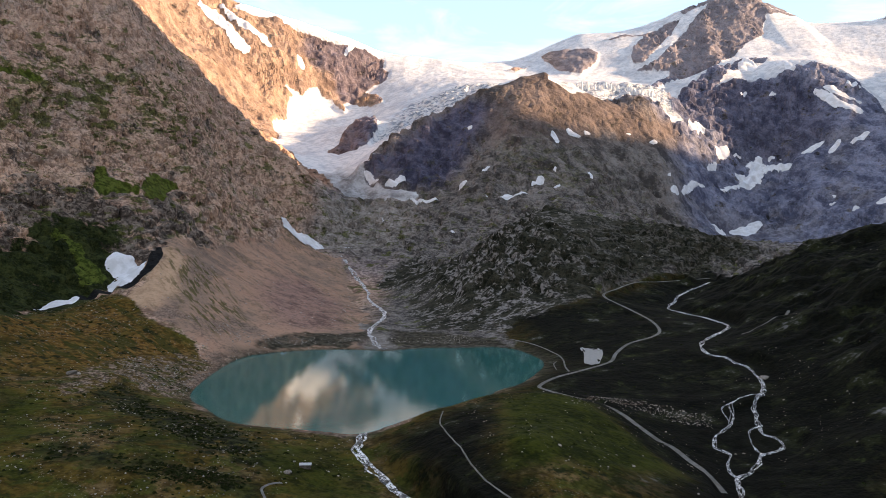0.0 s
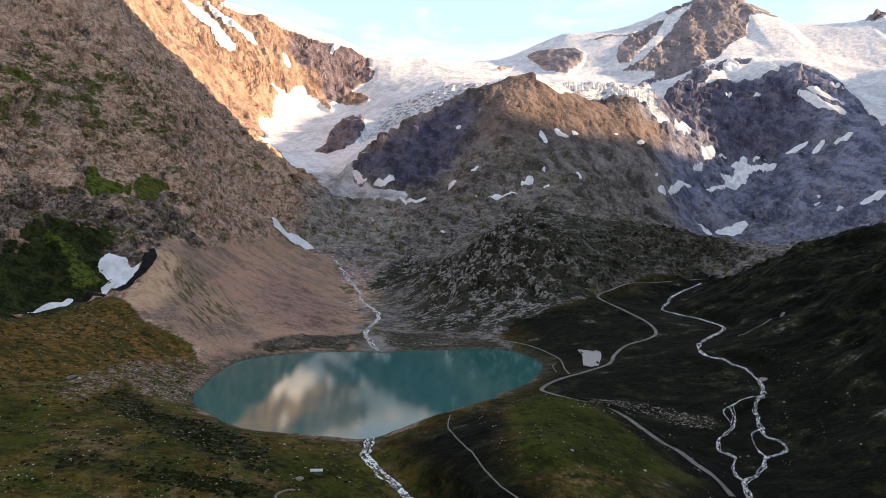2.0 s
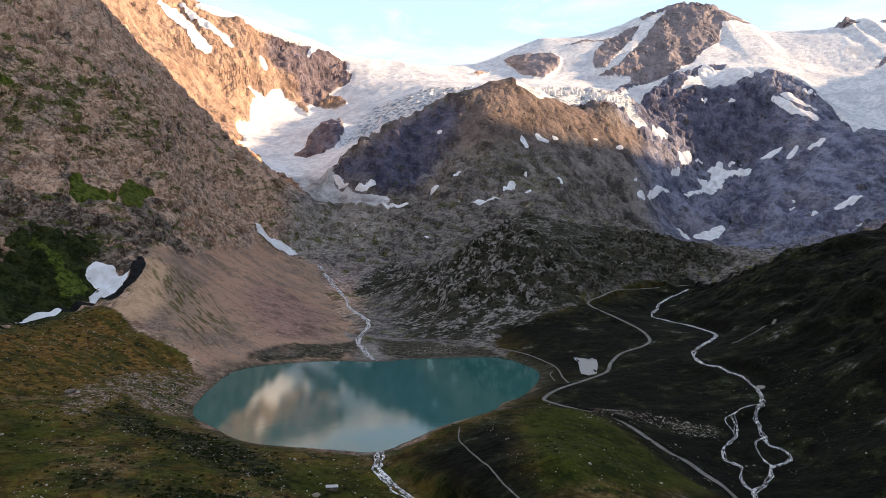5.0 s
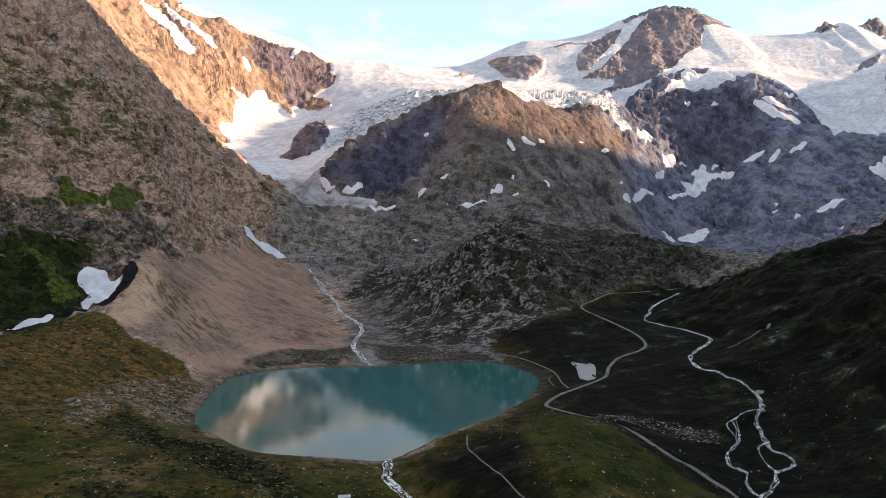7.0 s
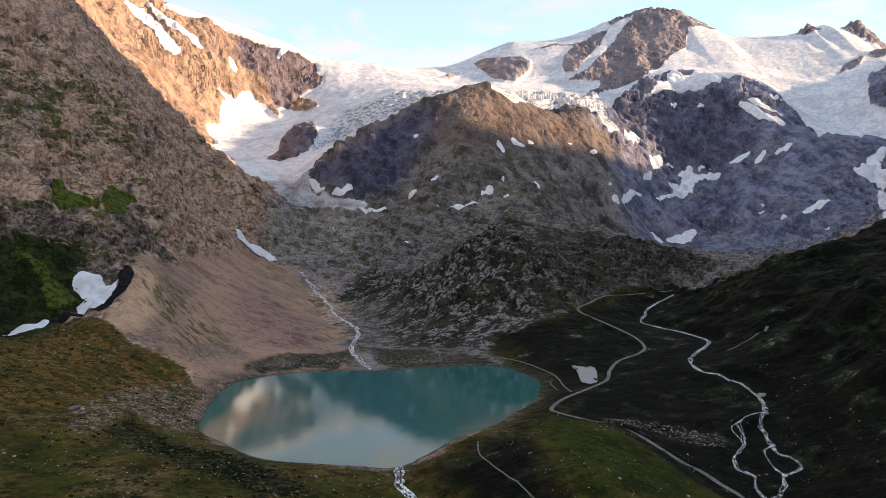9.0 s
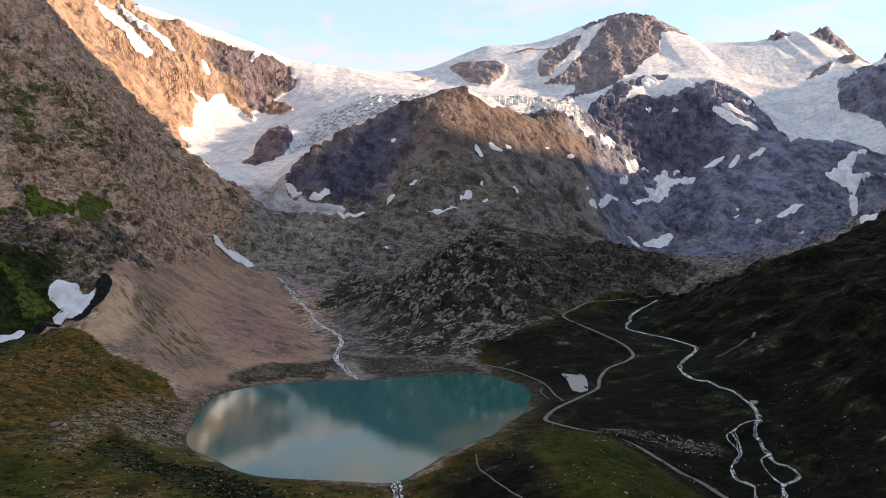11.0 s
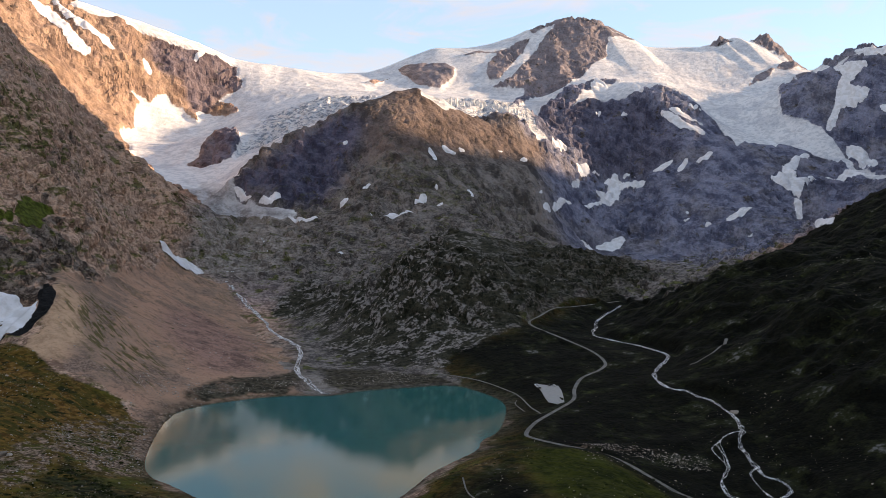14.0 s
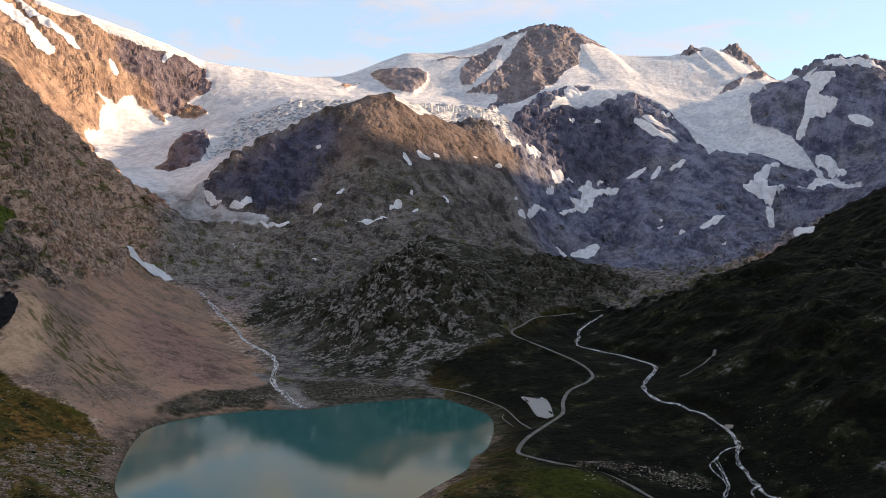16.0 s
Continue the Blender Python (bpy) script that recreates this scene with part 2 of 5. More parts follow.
    turf = k.mix(heath, turf, k.mix(k.ramp(fine, 0.38, 0.62), (0.007, 0.008, 0.004), (0.034, 0.036, 0.014)))
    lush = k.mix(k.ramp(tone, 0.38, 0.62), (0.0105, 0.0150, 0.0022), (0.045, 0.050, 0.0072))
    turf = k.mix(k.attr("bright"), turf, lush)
    # turf with the ridge's deep shade put into its colour
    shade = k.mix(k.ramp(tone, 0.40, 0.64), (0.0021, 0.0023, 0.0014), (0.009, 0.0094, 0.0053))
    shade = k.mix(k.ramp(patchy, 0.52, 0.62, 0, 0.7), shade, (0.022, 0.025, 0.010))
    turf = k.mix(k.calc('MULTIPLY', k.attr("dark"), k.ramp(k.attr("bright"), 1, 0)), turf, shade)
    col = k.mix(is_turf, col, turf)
    col = k.mix(zone("scrub", 0.35, 0.65, 2.6), col, k.mix(k.ramp(tone, 0.42, 0.62), (0.009, 0.014, 0.005), (0.042, 0.050, 0.016)))
    col = k.mix(k.calc('MULTIPLY', k.attr("rim"), k.ramp(mid, 0.30, 0.50, 0.5, 1)), col, k.mix(k.ramp(fine, 0.38, 0.62), (0.022, 0.019, 0.012), (0.085, 0.072, 0.05)))
    col = k.mix(k.calc('MULTIPLY', zone("ledge", 0.42, 0.62, 1.5), 0.85), col, k.mix(k.ramp(k.noise(7, 5, 0.7), 0.40, 0.6), (0.024, 0.038, 0.006), (0.092, 0.115, 0.022)))
    cover = k.calc('MULTIPLY', k.ramp(k.noise(24, 5, 0.7), 0.50, 0.58), k.ramp(apart.outputs[0], 280, 80, 0.3, 1))
    slab = k.mix(cover, k.mix(k.ramp(tone, 0.4, 0.6), (0.012, 0.013, 0.008), (0.055, 0.050, 0.034)), k.mix(k.ramp(fine, 0.40, 0.60), (0.052, 0.045, 0.040), (0.26, 0.228, 0.205)))
    col = k.mix(zone("slab"), col, slab)
    outcrop = k.calc('MULTIPLY', k.attr("dark"), k.ramp(k.noise(34, 6, 0.72), 0.60, 0.68))
    col = k.mix(k.calc('MULTIPLY', outcrop, k.ramp(fine, 0.42, 0.58)), col, (0.12, 0.115, 0.105))
    rubble = k.mix(k.ramp(grain, 0.40, 0.62), (0.07, 0.046, 0.032), (0.31, 0.21, 0.155))
    col = k.mix(k.calc('MULTIPLY', zone("debris", 0.35, 0.9), k.ramp(k.noise(8, 5, 0.65), 0.44, 0.58)), col, rubble)
    # shade on the moraine's inner flank, painted as near-black ground
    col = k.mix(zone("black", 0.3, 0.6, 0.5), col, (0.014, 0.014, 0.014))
    # snow and ice
    ice = k.mix(k.ramp(k.noise(110, 6, 0.6), 0.44, 0.62), (0.70, 0.69, 0.68), (0.55, 0.555, 0.57))
    crevasse = k.noise(15, 6, 0.7, stretch=((0.5, 1.0, 1.0), (0, 0, 0.5)))
    ice = k.mix(k.calc('MULTIPLY', k.ramp(crevasse, 0.47, 0.58), k.ramp(k.attr("icefall"), 0, 1, 0.35, 1.0)), ice, (0.21, 0.25, 0.29))
    ice = k.mix(k.ramp(k.noise(40, 6, 0.7, stretch=((1, 0.3, 1), (0, 0, 0.35))), 0.54, 0.66, 0, 0.5), ice, (0.42, 0.40, 0.39))
    soil = k.mix(k.ramp(tone, 0.38, 0.62), (0.15, 0.14, 0.135), (0.46, 0.455, 0.455))
    ice = k.mix(k.attr("dirty"), ice, soil)
    is_ice = zone("ice", 0.38, 0.62, 0.9)
    col = k.mix(is_ice, col, ice)
    rough_rock = k.calc('ADD', k.calc('MULTIPLY', chunk, -2.2), k.calc('ADD', k.calc('MULTIPLY', chip, -1.0), k.calc('MULTIPLY', mid, 2.4)))
    soft_ground = k.calc('ADD', k.calc('MULTIPLY', fine, 1.2), k.calc('MULTIPLY', grain, 0.45))
    calm = k.calc('MAXIMUM', k.calc('MAXIMUM', k.calc('MULTIPLY', is_turf, 0.85), k.calc('MULTIPLY', is_talus, 0.9)), k.calc('MULTIPLY', is_ice, k.ramp(k.attr("icefall"), 0, 1, 0.85, 0.45)))
    k.bump(k.calc('ADD', k.calc('MULTIPLY', rough_rock, k.calc('MULTIPLY', k.calc('SUBTRACT', 1.0, calm), k.ramp(high, 0, 1, 1.15, 0.75))), k.calc('ADD', k.calc('ADD', soft_ground, k.calc('MULTIPLY', crevasse, k.calc('MULTIPLY', is_ice, k.ramp(k.attr("icefall"), 0, 1, -3.0, -12.0)))), k.calc('MULTIPLY', rill, k.calc('MULTIPLY', is_talus, 2.0)))), 0.9, 1.0)
    return k.done(col, 0.92, 0.05)


def snow_material():
    k = Nodes("old_snow")
    mid, fine = k.noise(16, 5, 0.6), k.noise(3, 4, 0.6)
    col = k.mix(k.ramp(mid, 0.42, 0.62), (0.72, 0.72, 0.73), (0.60, 0.595, 0.59))
    col = k.mix(k.ramp(fine, 0.58, 0.75, 0, 0.4), col, (0.5, 0.47, 0.44))
    k.bump(fine, 0.4, 0.4)
    return k.done(col, 0.75, 0.3)


def serac_material():
    k = Nodes("serac_ice")
    mid, fine = k.noise(14, 5, 0.6), k.noise(3, 4, 0.65, stretch=((1, 1, 0.4), (0, 0, 0)))
    col = k.mix(k.ramp(mid, 0.4, 0.6), (0.74, 0.73, 0.71), (0.60, 0.63, 0.66))
    col = k.mix(k.ramp(fine, 0.56, 0.70, 0, 0.6), col, (0.36, 0.42, 0.47))
    k.bump(fine, 0.6, 0.8)
    return k.done(col, 0.6, 0.3)


def lake_material():
    k = Nodes("lake_water")
    big = k.noise(160, 3, 0.5)
    col = k.mix(big, (0.009, 0.108, 0.094), (0.014, 0.124, 0.108))
    k.bump(k.calc('ADD', k.noise(1.2, 3, 0.6, stretch=((1, 0.6, 1), (0, 0, 0.3))), k.calc('MULTIPLY', k.noise(9, 2, 0.5), 0.8)), 0.017, 1.0)
    k.b.inputs["IOR"].default_value = 1.33
    apart = k.n.new("ShaderNodeSeparateXYZ")
    k.l.new(k.pos, apart.inputs[0])
    gust = k.calc('ADD', k.calc('MULTIPLY', apart.outputs[1], 0.004), k.calc('MULTIPLY', k.noise(90, 4, 0.6, stretch=((1, 0.35, 1), (0, 0, 0.5))), 1.1))
    return k.done(col, k.ramp(gust, 3.3, 3.9, 0.012, 0.03), 0.34)


def torrent_material():
    k = Nodes("white_water")
    foam, coarse = k.noise(1.5, 4, 0.65, warp=0.5), k.noise(5, 3, 0.6, warp=0.6)
    white = k.ramp(k.calc('ADD', k.calc('MULTIPLY', foam, 0.6), k.calc('MULTIPLY', coarse, 0.4)), 0.475, 0.55)
    col = k.mix(white, (0.022, 0.024, 0.024), (0.88, 0.87, 0.86))
    k.bump(foam, 0.6, 0.6)
    return k.done(col, 0.35, 0.4)


def gravel_road_material():
    k = Nodes("road_gravel")
    mid, fine = k.noise(7, 4, 0.6), k.noise(0.8, 3, 0.7)
    col = k.mix(k.ramp(mid, 0.4, 0.62), (0.136, 0.124, 0.108), (0.2, 0.188, 0.168))
    col = k.mix(k.ramp(fine, 0.55, 0.72, 0, 0.5), col, (0.12, 0.11, 0.1))
    k.bump(fine, 0.4, 0.1)
    return k.done(col, 0.95, 0.1)


def stone_material(name, a, b):
    k = Nodes(name)
    mid, fine = k.noise(1.6, 5, 0.65), k.noise(0.3, 4, 0.7)
    info = k.n.new("ShaderNodeObjectInfo").outputs["Random"]
    col = k.mix(k.ramp(k.calc('ADD', k.calc('MULTIPLY', mid, 0.7), k.calc('MULTIPLY', info, 0.3)), 0.3, 0.7), a, b)
    col = k.mix(k.ramp(fine, 0.58, 0.7, 0, 0.5), col, (0.06, 0.06, 0.05))
    k.bump(mid, 0.7, 0.3)
    return k.done(col, 0.9, 0.2)


def plain_material(name, a, b, size=0.4, rough=0.6, metal=0.0):
    k = Nodes(name)
    k.b.inputs["Metallic"].default_value = metal
    n = k.noise(size, 4, 0.6)
    k.bump(n, 0.3, 0.02)
    return k.done(k.mix(k.ramp(n, 0.35, 0.65), a, b), rough, 0.4)


TERRAIN, OLD_SNOW, WATER, SERAC_ICE = terrain_material(), snow_material(), lake_material(), serac_material()
TORRENT, GRAVEL_ROAD = torrent_material(), gravel_road_material()
STONE = stone_material("grey_stone", (0.14, 0.115, 0.095), (0.38, 0.32, 0.265))
LAKE = [(-207, 649), (-214, 708), (-212, 820), (-195, 854), (-151, 879), (-103, 893), (-62, 881), (-28, 905), (24, 913), (78, 925), (103, 866), (109, 825),
(90, 765), (70, 719), (49, 698), (42, 673), (13, 643), (-10, 618), (-27, 588), (-48, 559), (-60, 552), (-79, 558), (-111, 565), (-139, 571), (-161,
586), (-183, 620)]
LAND = {
    'spur': [(-738, 1400, 801), (-665, 1480, 671), (-614, 1540, 544), (-582, 1590, 500), (-551, 1660, 434), (-502, 1750, 368), (-455, 1800, 329),
        (-401, 1840, 288), (-353, 1850, 236), (-307, 1840, 190), (-268, 1830, 146)],
    'spur_face': [(-655, 1330, 488), (-570, 1330, 360), (-589, 1180, 297), (-513, 1180, 221), (-449, 1185, 187), (-401, 1350, 205), (-545, 1080, 182),
        (-366, 1400, 121), (-335, 1600, 137)],
    'cliff_foot': [(-502, 985, 112), (-464, 985, 100), (-436, 1030, 107), (-398, 1060, 113), (-366, 1060, 107), (-357, 1280, 99), (-345, 1730, 116),
        (-255, 1720, 68)],
    'moraine': [(-438, 840, 38), (-414, 862, 40), (-391, 890, 47), (-367, 925, 58), (-357, 960, 73), (-356, 1005, 92), (-364, 1040, 100)],
    'trough': [(-451, 895, 36), (-420, 935, 47), (-401, 970, 59), (-399, 1011, 78), (-381, 1040, 90)],
    'left_slope': [(-348, 640, 25), (-364, 740, 32), (-296, 640, 21), (-291, 640, 17), (-290, 510, 21), (-336, 925, 63), (-275, 850, 36), (-283, 960,
        45), (-284, 1130, 54), (-291, 1350, 68), (-208, 980, 15), (-194, 1150, 21), (-243, 1330, 33)],
    'fore': [(-254, 430, 23), (-186, 440, 18), (-131, 465, 11), (-84, 490, 2), (-220, 560, 13), (-180, 545, 10), (-268, 650, 19)],
    'stream': [(-85, 920, 5), (-108, 1080, 0), (-96, 1180, 1), (-104, 1290, -1), (-144, 1441, 3), (-176, 1540, 29), (-200, 1633, 54), (-210, 1680,
        66), (-177, 1780, 87), (-136, 1886, 129), (-116, 2000, 159)],
    'floor': [(-39, 980, -1), (9, 1128, 10), (50, 1040, 8), (-33, 1250, 9), (-104, 1484, 11), (-48, 1560, 45), (-201, 1850, 109)],
    'knoll': [(14, 1170, 20), (49, 1200, 67), (92, 1280, 106), (129, 1350, 131), (169, 1395, 155), (202, 1410, 162), (273, 1430, 148), (359, 1440,
        143), (443, 1440, 130), (515, 1430, 104), (576, 1400, 79)],
    'knoll_face': [(126, 1167, 86), (198, 1180, 96), (229, 1130, 60), (86, 1090, 31), (323, 1250, 84), (430, 1290, 73), (128, 980, 18)],
    'behind': [(-25, 1640, 62), (26, 1760, 104), (95, 1850, 140), (185, 1950, 168)],
    'rognon': [(-231, 2230, 284), (-143, 2300, 347), (-15, 2360, 424), (84, 2395, 483), (152, 2412, 523), (239, 2440, 558), (310, 2450, 562), (382,
        2460, 542), (515, 2500, 484), (635, 2540, 476), (706, 2560, 439)],
    'rognon_face': [(-166, 2150, 234), (-104, 2080, 204), (-18, 2120, 236), (75, 2200, 287), (111, 1891, 190), (199, 1900, 199), (311, 2285, 388),
        (406, 2300, 362), (357, 2050, 243), (586, 2350, 324), (642, 2300, 240), (406, 2000, 165), (-48, 1850, 138)],
    'rognon_rib': [(239, 2440, 558), (222, 2330, 480), (196, 2200, 384), (165, 2050, 268)],
    'basin': [(804, 2353, 102), (917, 2340, 113), (614, 2200, 136), (999, 2150, 81), (1133, 2100, 94), (1044, 2708, 298), (946, 2720, 373), (837,
        2700, 446)],
    'dark': [(807, 2900, 546), (911, 3000, 635), (1044, 3068, 725), (1119, 3060, 683), (1219, 3060, 708), (1300, 3040, 733), (1387, 3010, 737), (1449,
        2930, 673), (1508, 2893, 607), (1513, 2800, 525), (1502, 2650, 431), (1454, 2450, 298), (1404, 2250, 182)],
    'dark_face': [(1012, 2850, 485), (1201, 2800, 445), (1174, 2600, 297), (1399, 2700, 442), (1181, 2350, 220), (1269, 2216, 230), (1029, 2400,
        165)],
    'icefall': [(418, 2660, 561), (564, 2720, 583), (733, 2760, 575), (404, 2580, 517), (538, 2600, 516), (703, 2650, 513)],
    'summit': [(332, 3850, 864), (514, 4000, 983), (656, 4010, 1024), (830, 4020, 1004), (979, 4040, 1028), (1156, 4060, 1138), (1306, 4075, 1218),
        (1471, 4080, 1232), (1615, 4100, 1179), (1846, 4135, 1123), (2023, 4180, 1112)],
    'summit_foot': [(434, 3600, 769), (629, 3550, 742), (845, 3500, 705), (956, 3450, 726), (1181, 3600, 844), (1470, 3800, 957)],
    'plateau': [(651, 3300, 693), (906, 3200, 664), (1417, 3600, 865), (1582, 3500, 850), (1700, 3500, 842), (1873, 3500, 826), (1246, 3300, 794)],
    'right_peaks': [(1887, 4180, 1130), (2110, 4150, 1153), (2115, 3950, 1122), (2141, 3912, 1155), (2299, 3950, 1145), (2441, 3960, 1199), (2473,
        3850, 1084), (2515, 3800, 989)],
    'right_ice': [(1870, 3300, 761), (1589, 3050, 595), (1751, 2900, 520), (1845, 2750, 489), (1731, 3300, 729), (2099, 3300, 749)],
    'far_right': [(2070, 3050, 827), (2148, 2960, 868), (2294, 2940, 920), (2424, 2930, 909), (2597, 2900, 800), (3067, 2850, 680)],
    'far_right_face': [(1900, 3050, 680), (2016, 2850, 661), (2063, 2650, 469), (1625, 2393, 283), (1519, 2450, 338), (1868, 2500, 371), (1433, 2220,
        154), (1565, 2200, 191), (2097, 2500, 419)],
    'hill': [(414, 1200, 65), (444, 1130, 85), (470, 1080, 111), (488, 1040, 129), (533, 1010, 144), (594, 1000, 152), (673, 990, 167)],
    'hill_two': [(728, 1190, 158), (770, 1205, 187), (834, 1225, 218), (891, 1240, 246), (943, 1250, 266), (1119, 1270, 305)],
    'hill_face': [(416, 800, 105), (327, 839, 35), (442, 799, 112), (403, 850, 66), (349, 720, 40), (361, 640, 55), (296, 600, 9), (284, 520, 15),
        (429, 1150, 60)],
    'river': [(388, 1200, 54), (345, 1140, 39), (305, 1083, 30), (285, 1060, 28), (313, 980, 30), (326, 904, 30), (286, 850, 24), (260, 815, 22),
        (268, 770, 19), (281, 735, 15), (281, 700, 12), (258, 655, 3), (246, 600, -4), (238, 558, -9), (222, 540, -11), (196, 520, -13)],
    'road': [(408, 1230, 59), (326, 1200, 55), (282, 1170, 56), (246, 1130, 50), (221, 1099, 43), (236, 1010, 36), (246, 940, 31), (245, 900, 25),
        (230, 880, 21), (202, 860, 17), (182, 830, 12), (169, 800, 8), (135, 760, 7), (104, 720, 8), (86, 690, 7), (88, 680, 6), (102, 660, 6), (129,
        642, 3), (140, 618, 2), (148, 590, -1), (157, 568, -5), (164, 559, -7), (169, 535, -9), (175, 505, -10), (176, 488, -12)],
    'knob': [(81, 690, 3), (34, 600, 17), (-8, 572, 13), (-35, 556, 4), (46, 456, 29), (24, 430, 18), (79, 500, 21), (103, 480, 13), (52, 395, 18),
        (129, 450, 6), (1, 470, 14), (4, 405, 11), (-26, 470, 0), (90, 598, 19), (112, 560, 15)],
    'outflow': [(-54, 553, -1), (-58, 525, -2), (-45, 492, -4), (-28, 460, -4), (-18, 440, -4)],
    'warm': [(-1715, 3250, 1485), (-1335, 3330, 1302), (-916, 3480, 1058), (-840, 3500, 1015), (-605, 3570, 946), (-394, 3640, 896), (-284, 3676,
        862)],
    'warm_face': [(-1015, 3000, 784), (-830, 3050, 679), (-664, 3250, 676), (-469, 3450, 738), (-353, 3480, 664), (-644, 3150, 500), (-745, 2950,
        475)],
    'neve': [(-146, 3720, 845), (-18, 3740, 838), (113, 3760, 830), (245, 3780, 833), (-247, 3300, 585), (-89, 3250, 606), (44, 3200, 636), (-4, 2950,
        517), (-480, 3400, 625), (-575, 3250, 546), (-202, 2850, 451), (-120, 2700, 420)],
    'nunatak': [(-408, 2650, 353), (-333, 2800, 442), (-241, 2850, 465), (-246, 2650, 375), (-360, 2550, 324)],
    'tongue': [(-569, 2850, 421), (-507, 2600, 329), (-385, 2480, 307), (-304, 2350, 261), (-230, 2230, 220), (-176, 2080, 174), (-212, 2000, 159),
        (-370, 2250, 248)],
    'left_rise': [(-620, 0, 150), (-560, 400, 110), (-640, 700, 190), (-760, 1000, 330), (-900, 1250, 640), (-1250, 1500, 1010), (-1500, 2300, 1150)],
    'valley_out': [(0, -100, -45), (-200, 200, -10), (150, 250, -40), (0, -900, -110), (-700, -800, 60), (500, -700, 40)],
    'west_ridge': [(1300, -800, 800), (1600, 0, 1150), (1850, 500, 1380), (2020, 950, 1440), (2200, 1350, 1500), (2330, 1650, 1400), (2370, 1820, 1240), (2440, 2000, 1100), (2540, 2200, 1000), (2720, 2600, 680), (3300, 2800, 600)],
    'west_foot': [(420, 300, 10), (520, 450, 90), (800, 600, 230), (1000, 1000, 330), (1300, 1500, 340), (1650, 1950, 300)],
    'far_rim': [(-1700, 3900, 1250), (-900, 4300, 900), (0, 4500, 820), (900, 4700, 950), (2000, 4750, 900), (3000, 4300, 800), (3600, 3300, 600)],
}
# plan outlines of ice, rock outcrops, turf, scree and gravel: x, y
ICE_MID = [(312, 3667), (493, 3865), (628, 3926), (783, 3865), (931, 3865), (1162, 3999), (1301, 4049), (1168, 3901), (1043, 3701), (641, 2725), (827,
    3065), (1372, 3713), (1483, 3806), (1488, 3926), (1647, 3889), (1731, 3877), (1850, 3667), (1994, 3724), (2298, 3645), (1755, 2784), (1612, 2784),
    (1494, 2666), (1530, 2790), (1525, 2900), (1465, 2950), (1400, 3030), (1383, 3027), (1308, 3103), (1228, 3190), (1156, 3250), (979, 3065), (846,
    2953), (750, 2750), (744, 2658), (793, 2641), (722, 2585), (697, 2625), (535, 2577), (377, 2415), (307, 2430)]
ICE_RIGHT = [(1582, 3806), (2046, 3853), (2094, 3771), (2341, 3853), (2366, 3818), (2116, 3611), (2135, 3534), (2285, 3479), (2036, 2980), (2120,
    2962), (2234, 2962), (2088, 2944), (2251, 3436), (1948, 3151), (1856, 2980), (1898, 2863), (1931, 2802), (1934, 2708), (1864, 2468), (1788, 2249),
    (1787, 2298), (1829, 2483), (1871, 2585), (1830, 2666), (1757, 2767), (1523, 2741), (1515, 2845), (1486, 2926), (1399, 2980), (1076, 3008), (969,
    2953), (1113, 3093), (1293, 3171)]
GRASS_LEFT = [(-426, 713), (-440, 805), (-452, 868), (-432, 905), (-410, 928), (-380, 926), (-345, 888), (-299, 838), (-250, 820), (-223, 738), (-202, 622), (-157, 573), (-110, 555), (-63,
    545), (-49, 519), (-43, 477), (-132, 383), (-256, 378)]
GRASS_RIGHT = [(-52, 519), (-48, 552), (-24, 564), (9, 609), (40, 656), (67, 698), (106, 797), (103, 867), (91, 911), (76, 1012), (100, 1080), (157,
    1053), (207, 1107), (303, 1211), (425, 1272), (444, 1073), (494, 1009), (570, 963), (634, 919), (286, 444), (115, 383), (-51, 392)]
GRASS_KNOLL = [(125, 1312), (164, 1370), (197, 1388), (257, 1366), (366, 1458), (441, 1436), (525, 1431), (428, 1280), (317, 1230), (223, 1135), (178,
    1156), (144, 1211)]
SCRUB = [(-545, 945), (-513, 1009), (-488, 1047), (-445, 1053), (-412, 1018), (-410, 975), (-431, 905), (-446, 861), (-443, 745)]
TALUS = [(-367, 1044), (-351, 1257), (-321, 1580), (-245, 1635), (-201, 1640), (-147, 1396), (-104, 1083), (-103, 905), (-150, 875), (-193, 846),
    (-211, 812), (-215, 711), (-246, 812), (-294, 835), (-354, 889), (-357, 963)]
# left side of the knob, where shade is painted into the turf
KNOB_SHADE = [(-38, 537), (-7, 557), (34, 585), (37, 515), (30, 451), (43, 390), (49, 370), (-10, 378), (-18, 464)]
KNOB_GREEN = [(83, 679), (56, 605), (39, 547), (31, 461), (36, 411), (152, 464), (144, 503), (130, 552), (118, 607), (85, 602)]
# old snow left in gullies and hollows, one outline each
ICE_WEST = [(-254, 3669), (-258, 3531), (-314, 3502), (-354, 3470), (-320, 3446), (-273, 3362), (-303, 3340), (-347, 3361), (-410, 3394), (-423,
    3366), (-411, 3313), (-432, 3331), (-465, 3364), (-512, 3365), (-534, 3383), (-566, 3349), (-581, 3306), (-614, 3283), (-648, 3248), (-614, 3258),
    (-626, 3206), (-619, 3141), (-638, 3073), (-630, 2954), (-579, 2809), (-555, 2721), (-601, 2758), (-560, 2600), (-500, 2480), (-440, 2380), (-405,
    2310), (-386, 2289), (-348, 2304), (-299, 2183), (-256, 2086), (-201, 2118), (-123, 2051), (-65, 2045), (-74, 2074), (-111, 2090), (-158, 2129),
    (-209, 2192), (-220, 2229), (-207, 2253), (-166, 2265), (-231, 2260), (-143, 2330), (-15, 2390), (84, 2425), (152, 2445), (239, 2475), (310,
    2480), (382, 2490), (419, 3469), (312, 3667)]
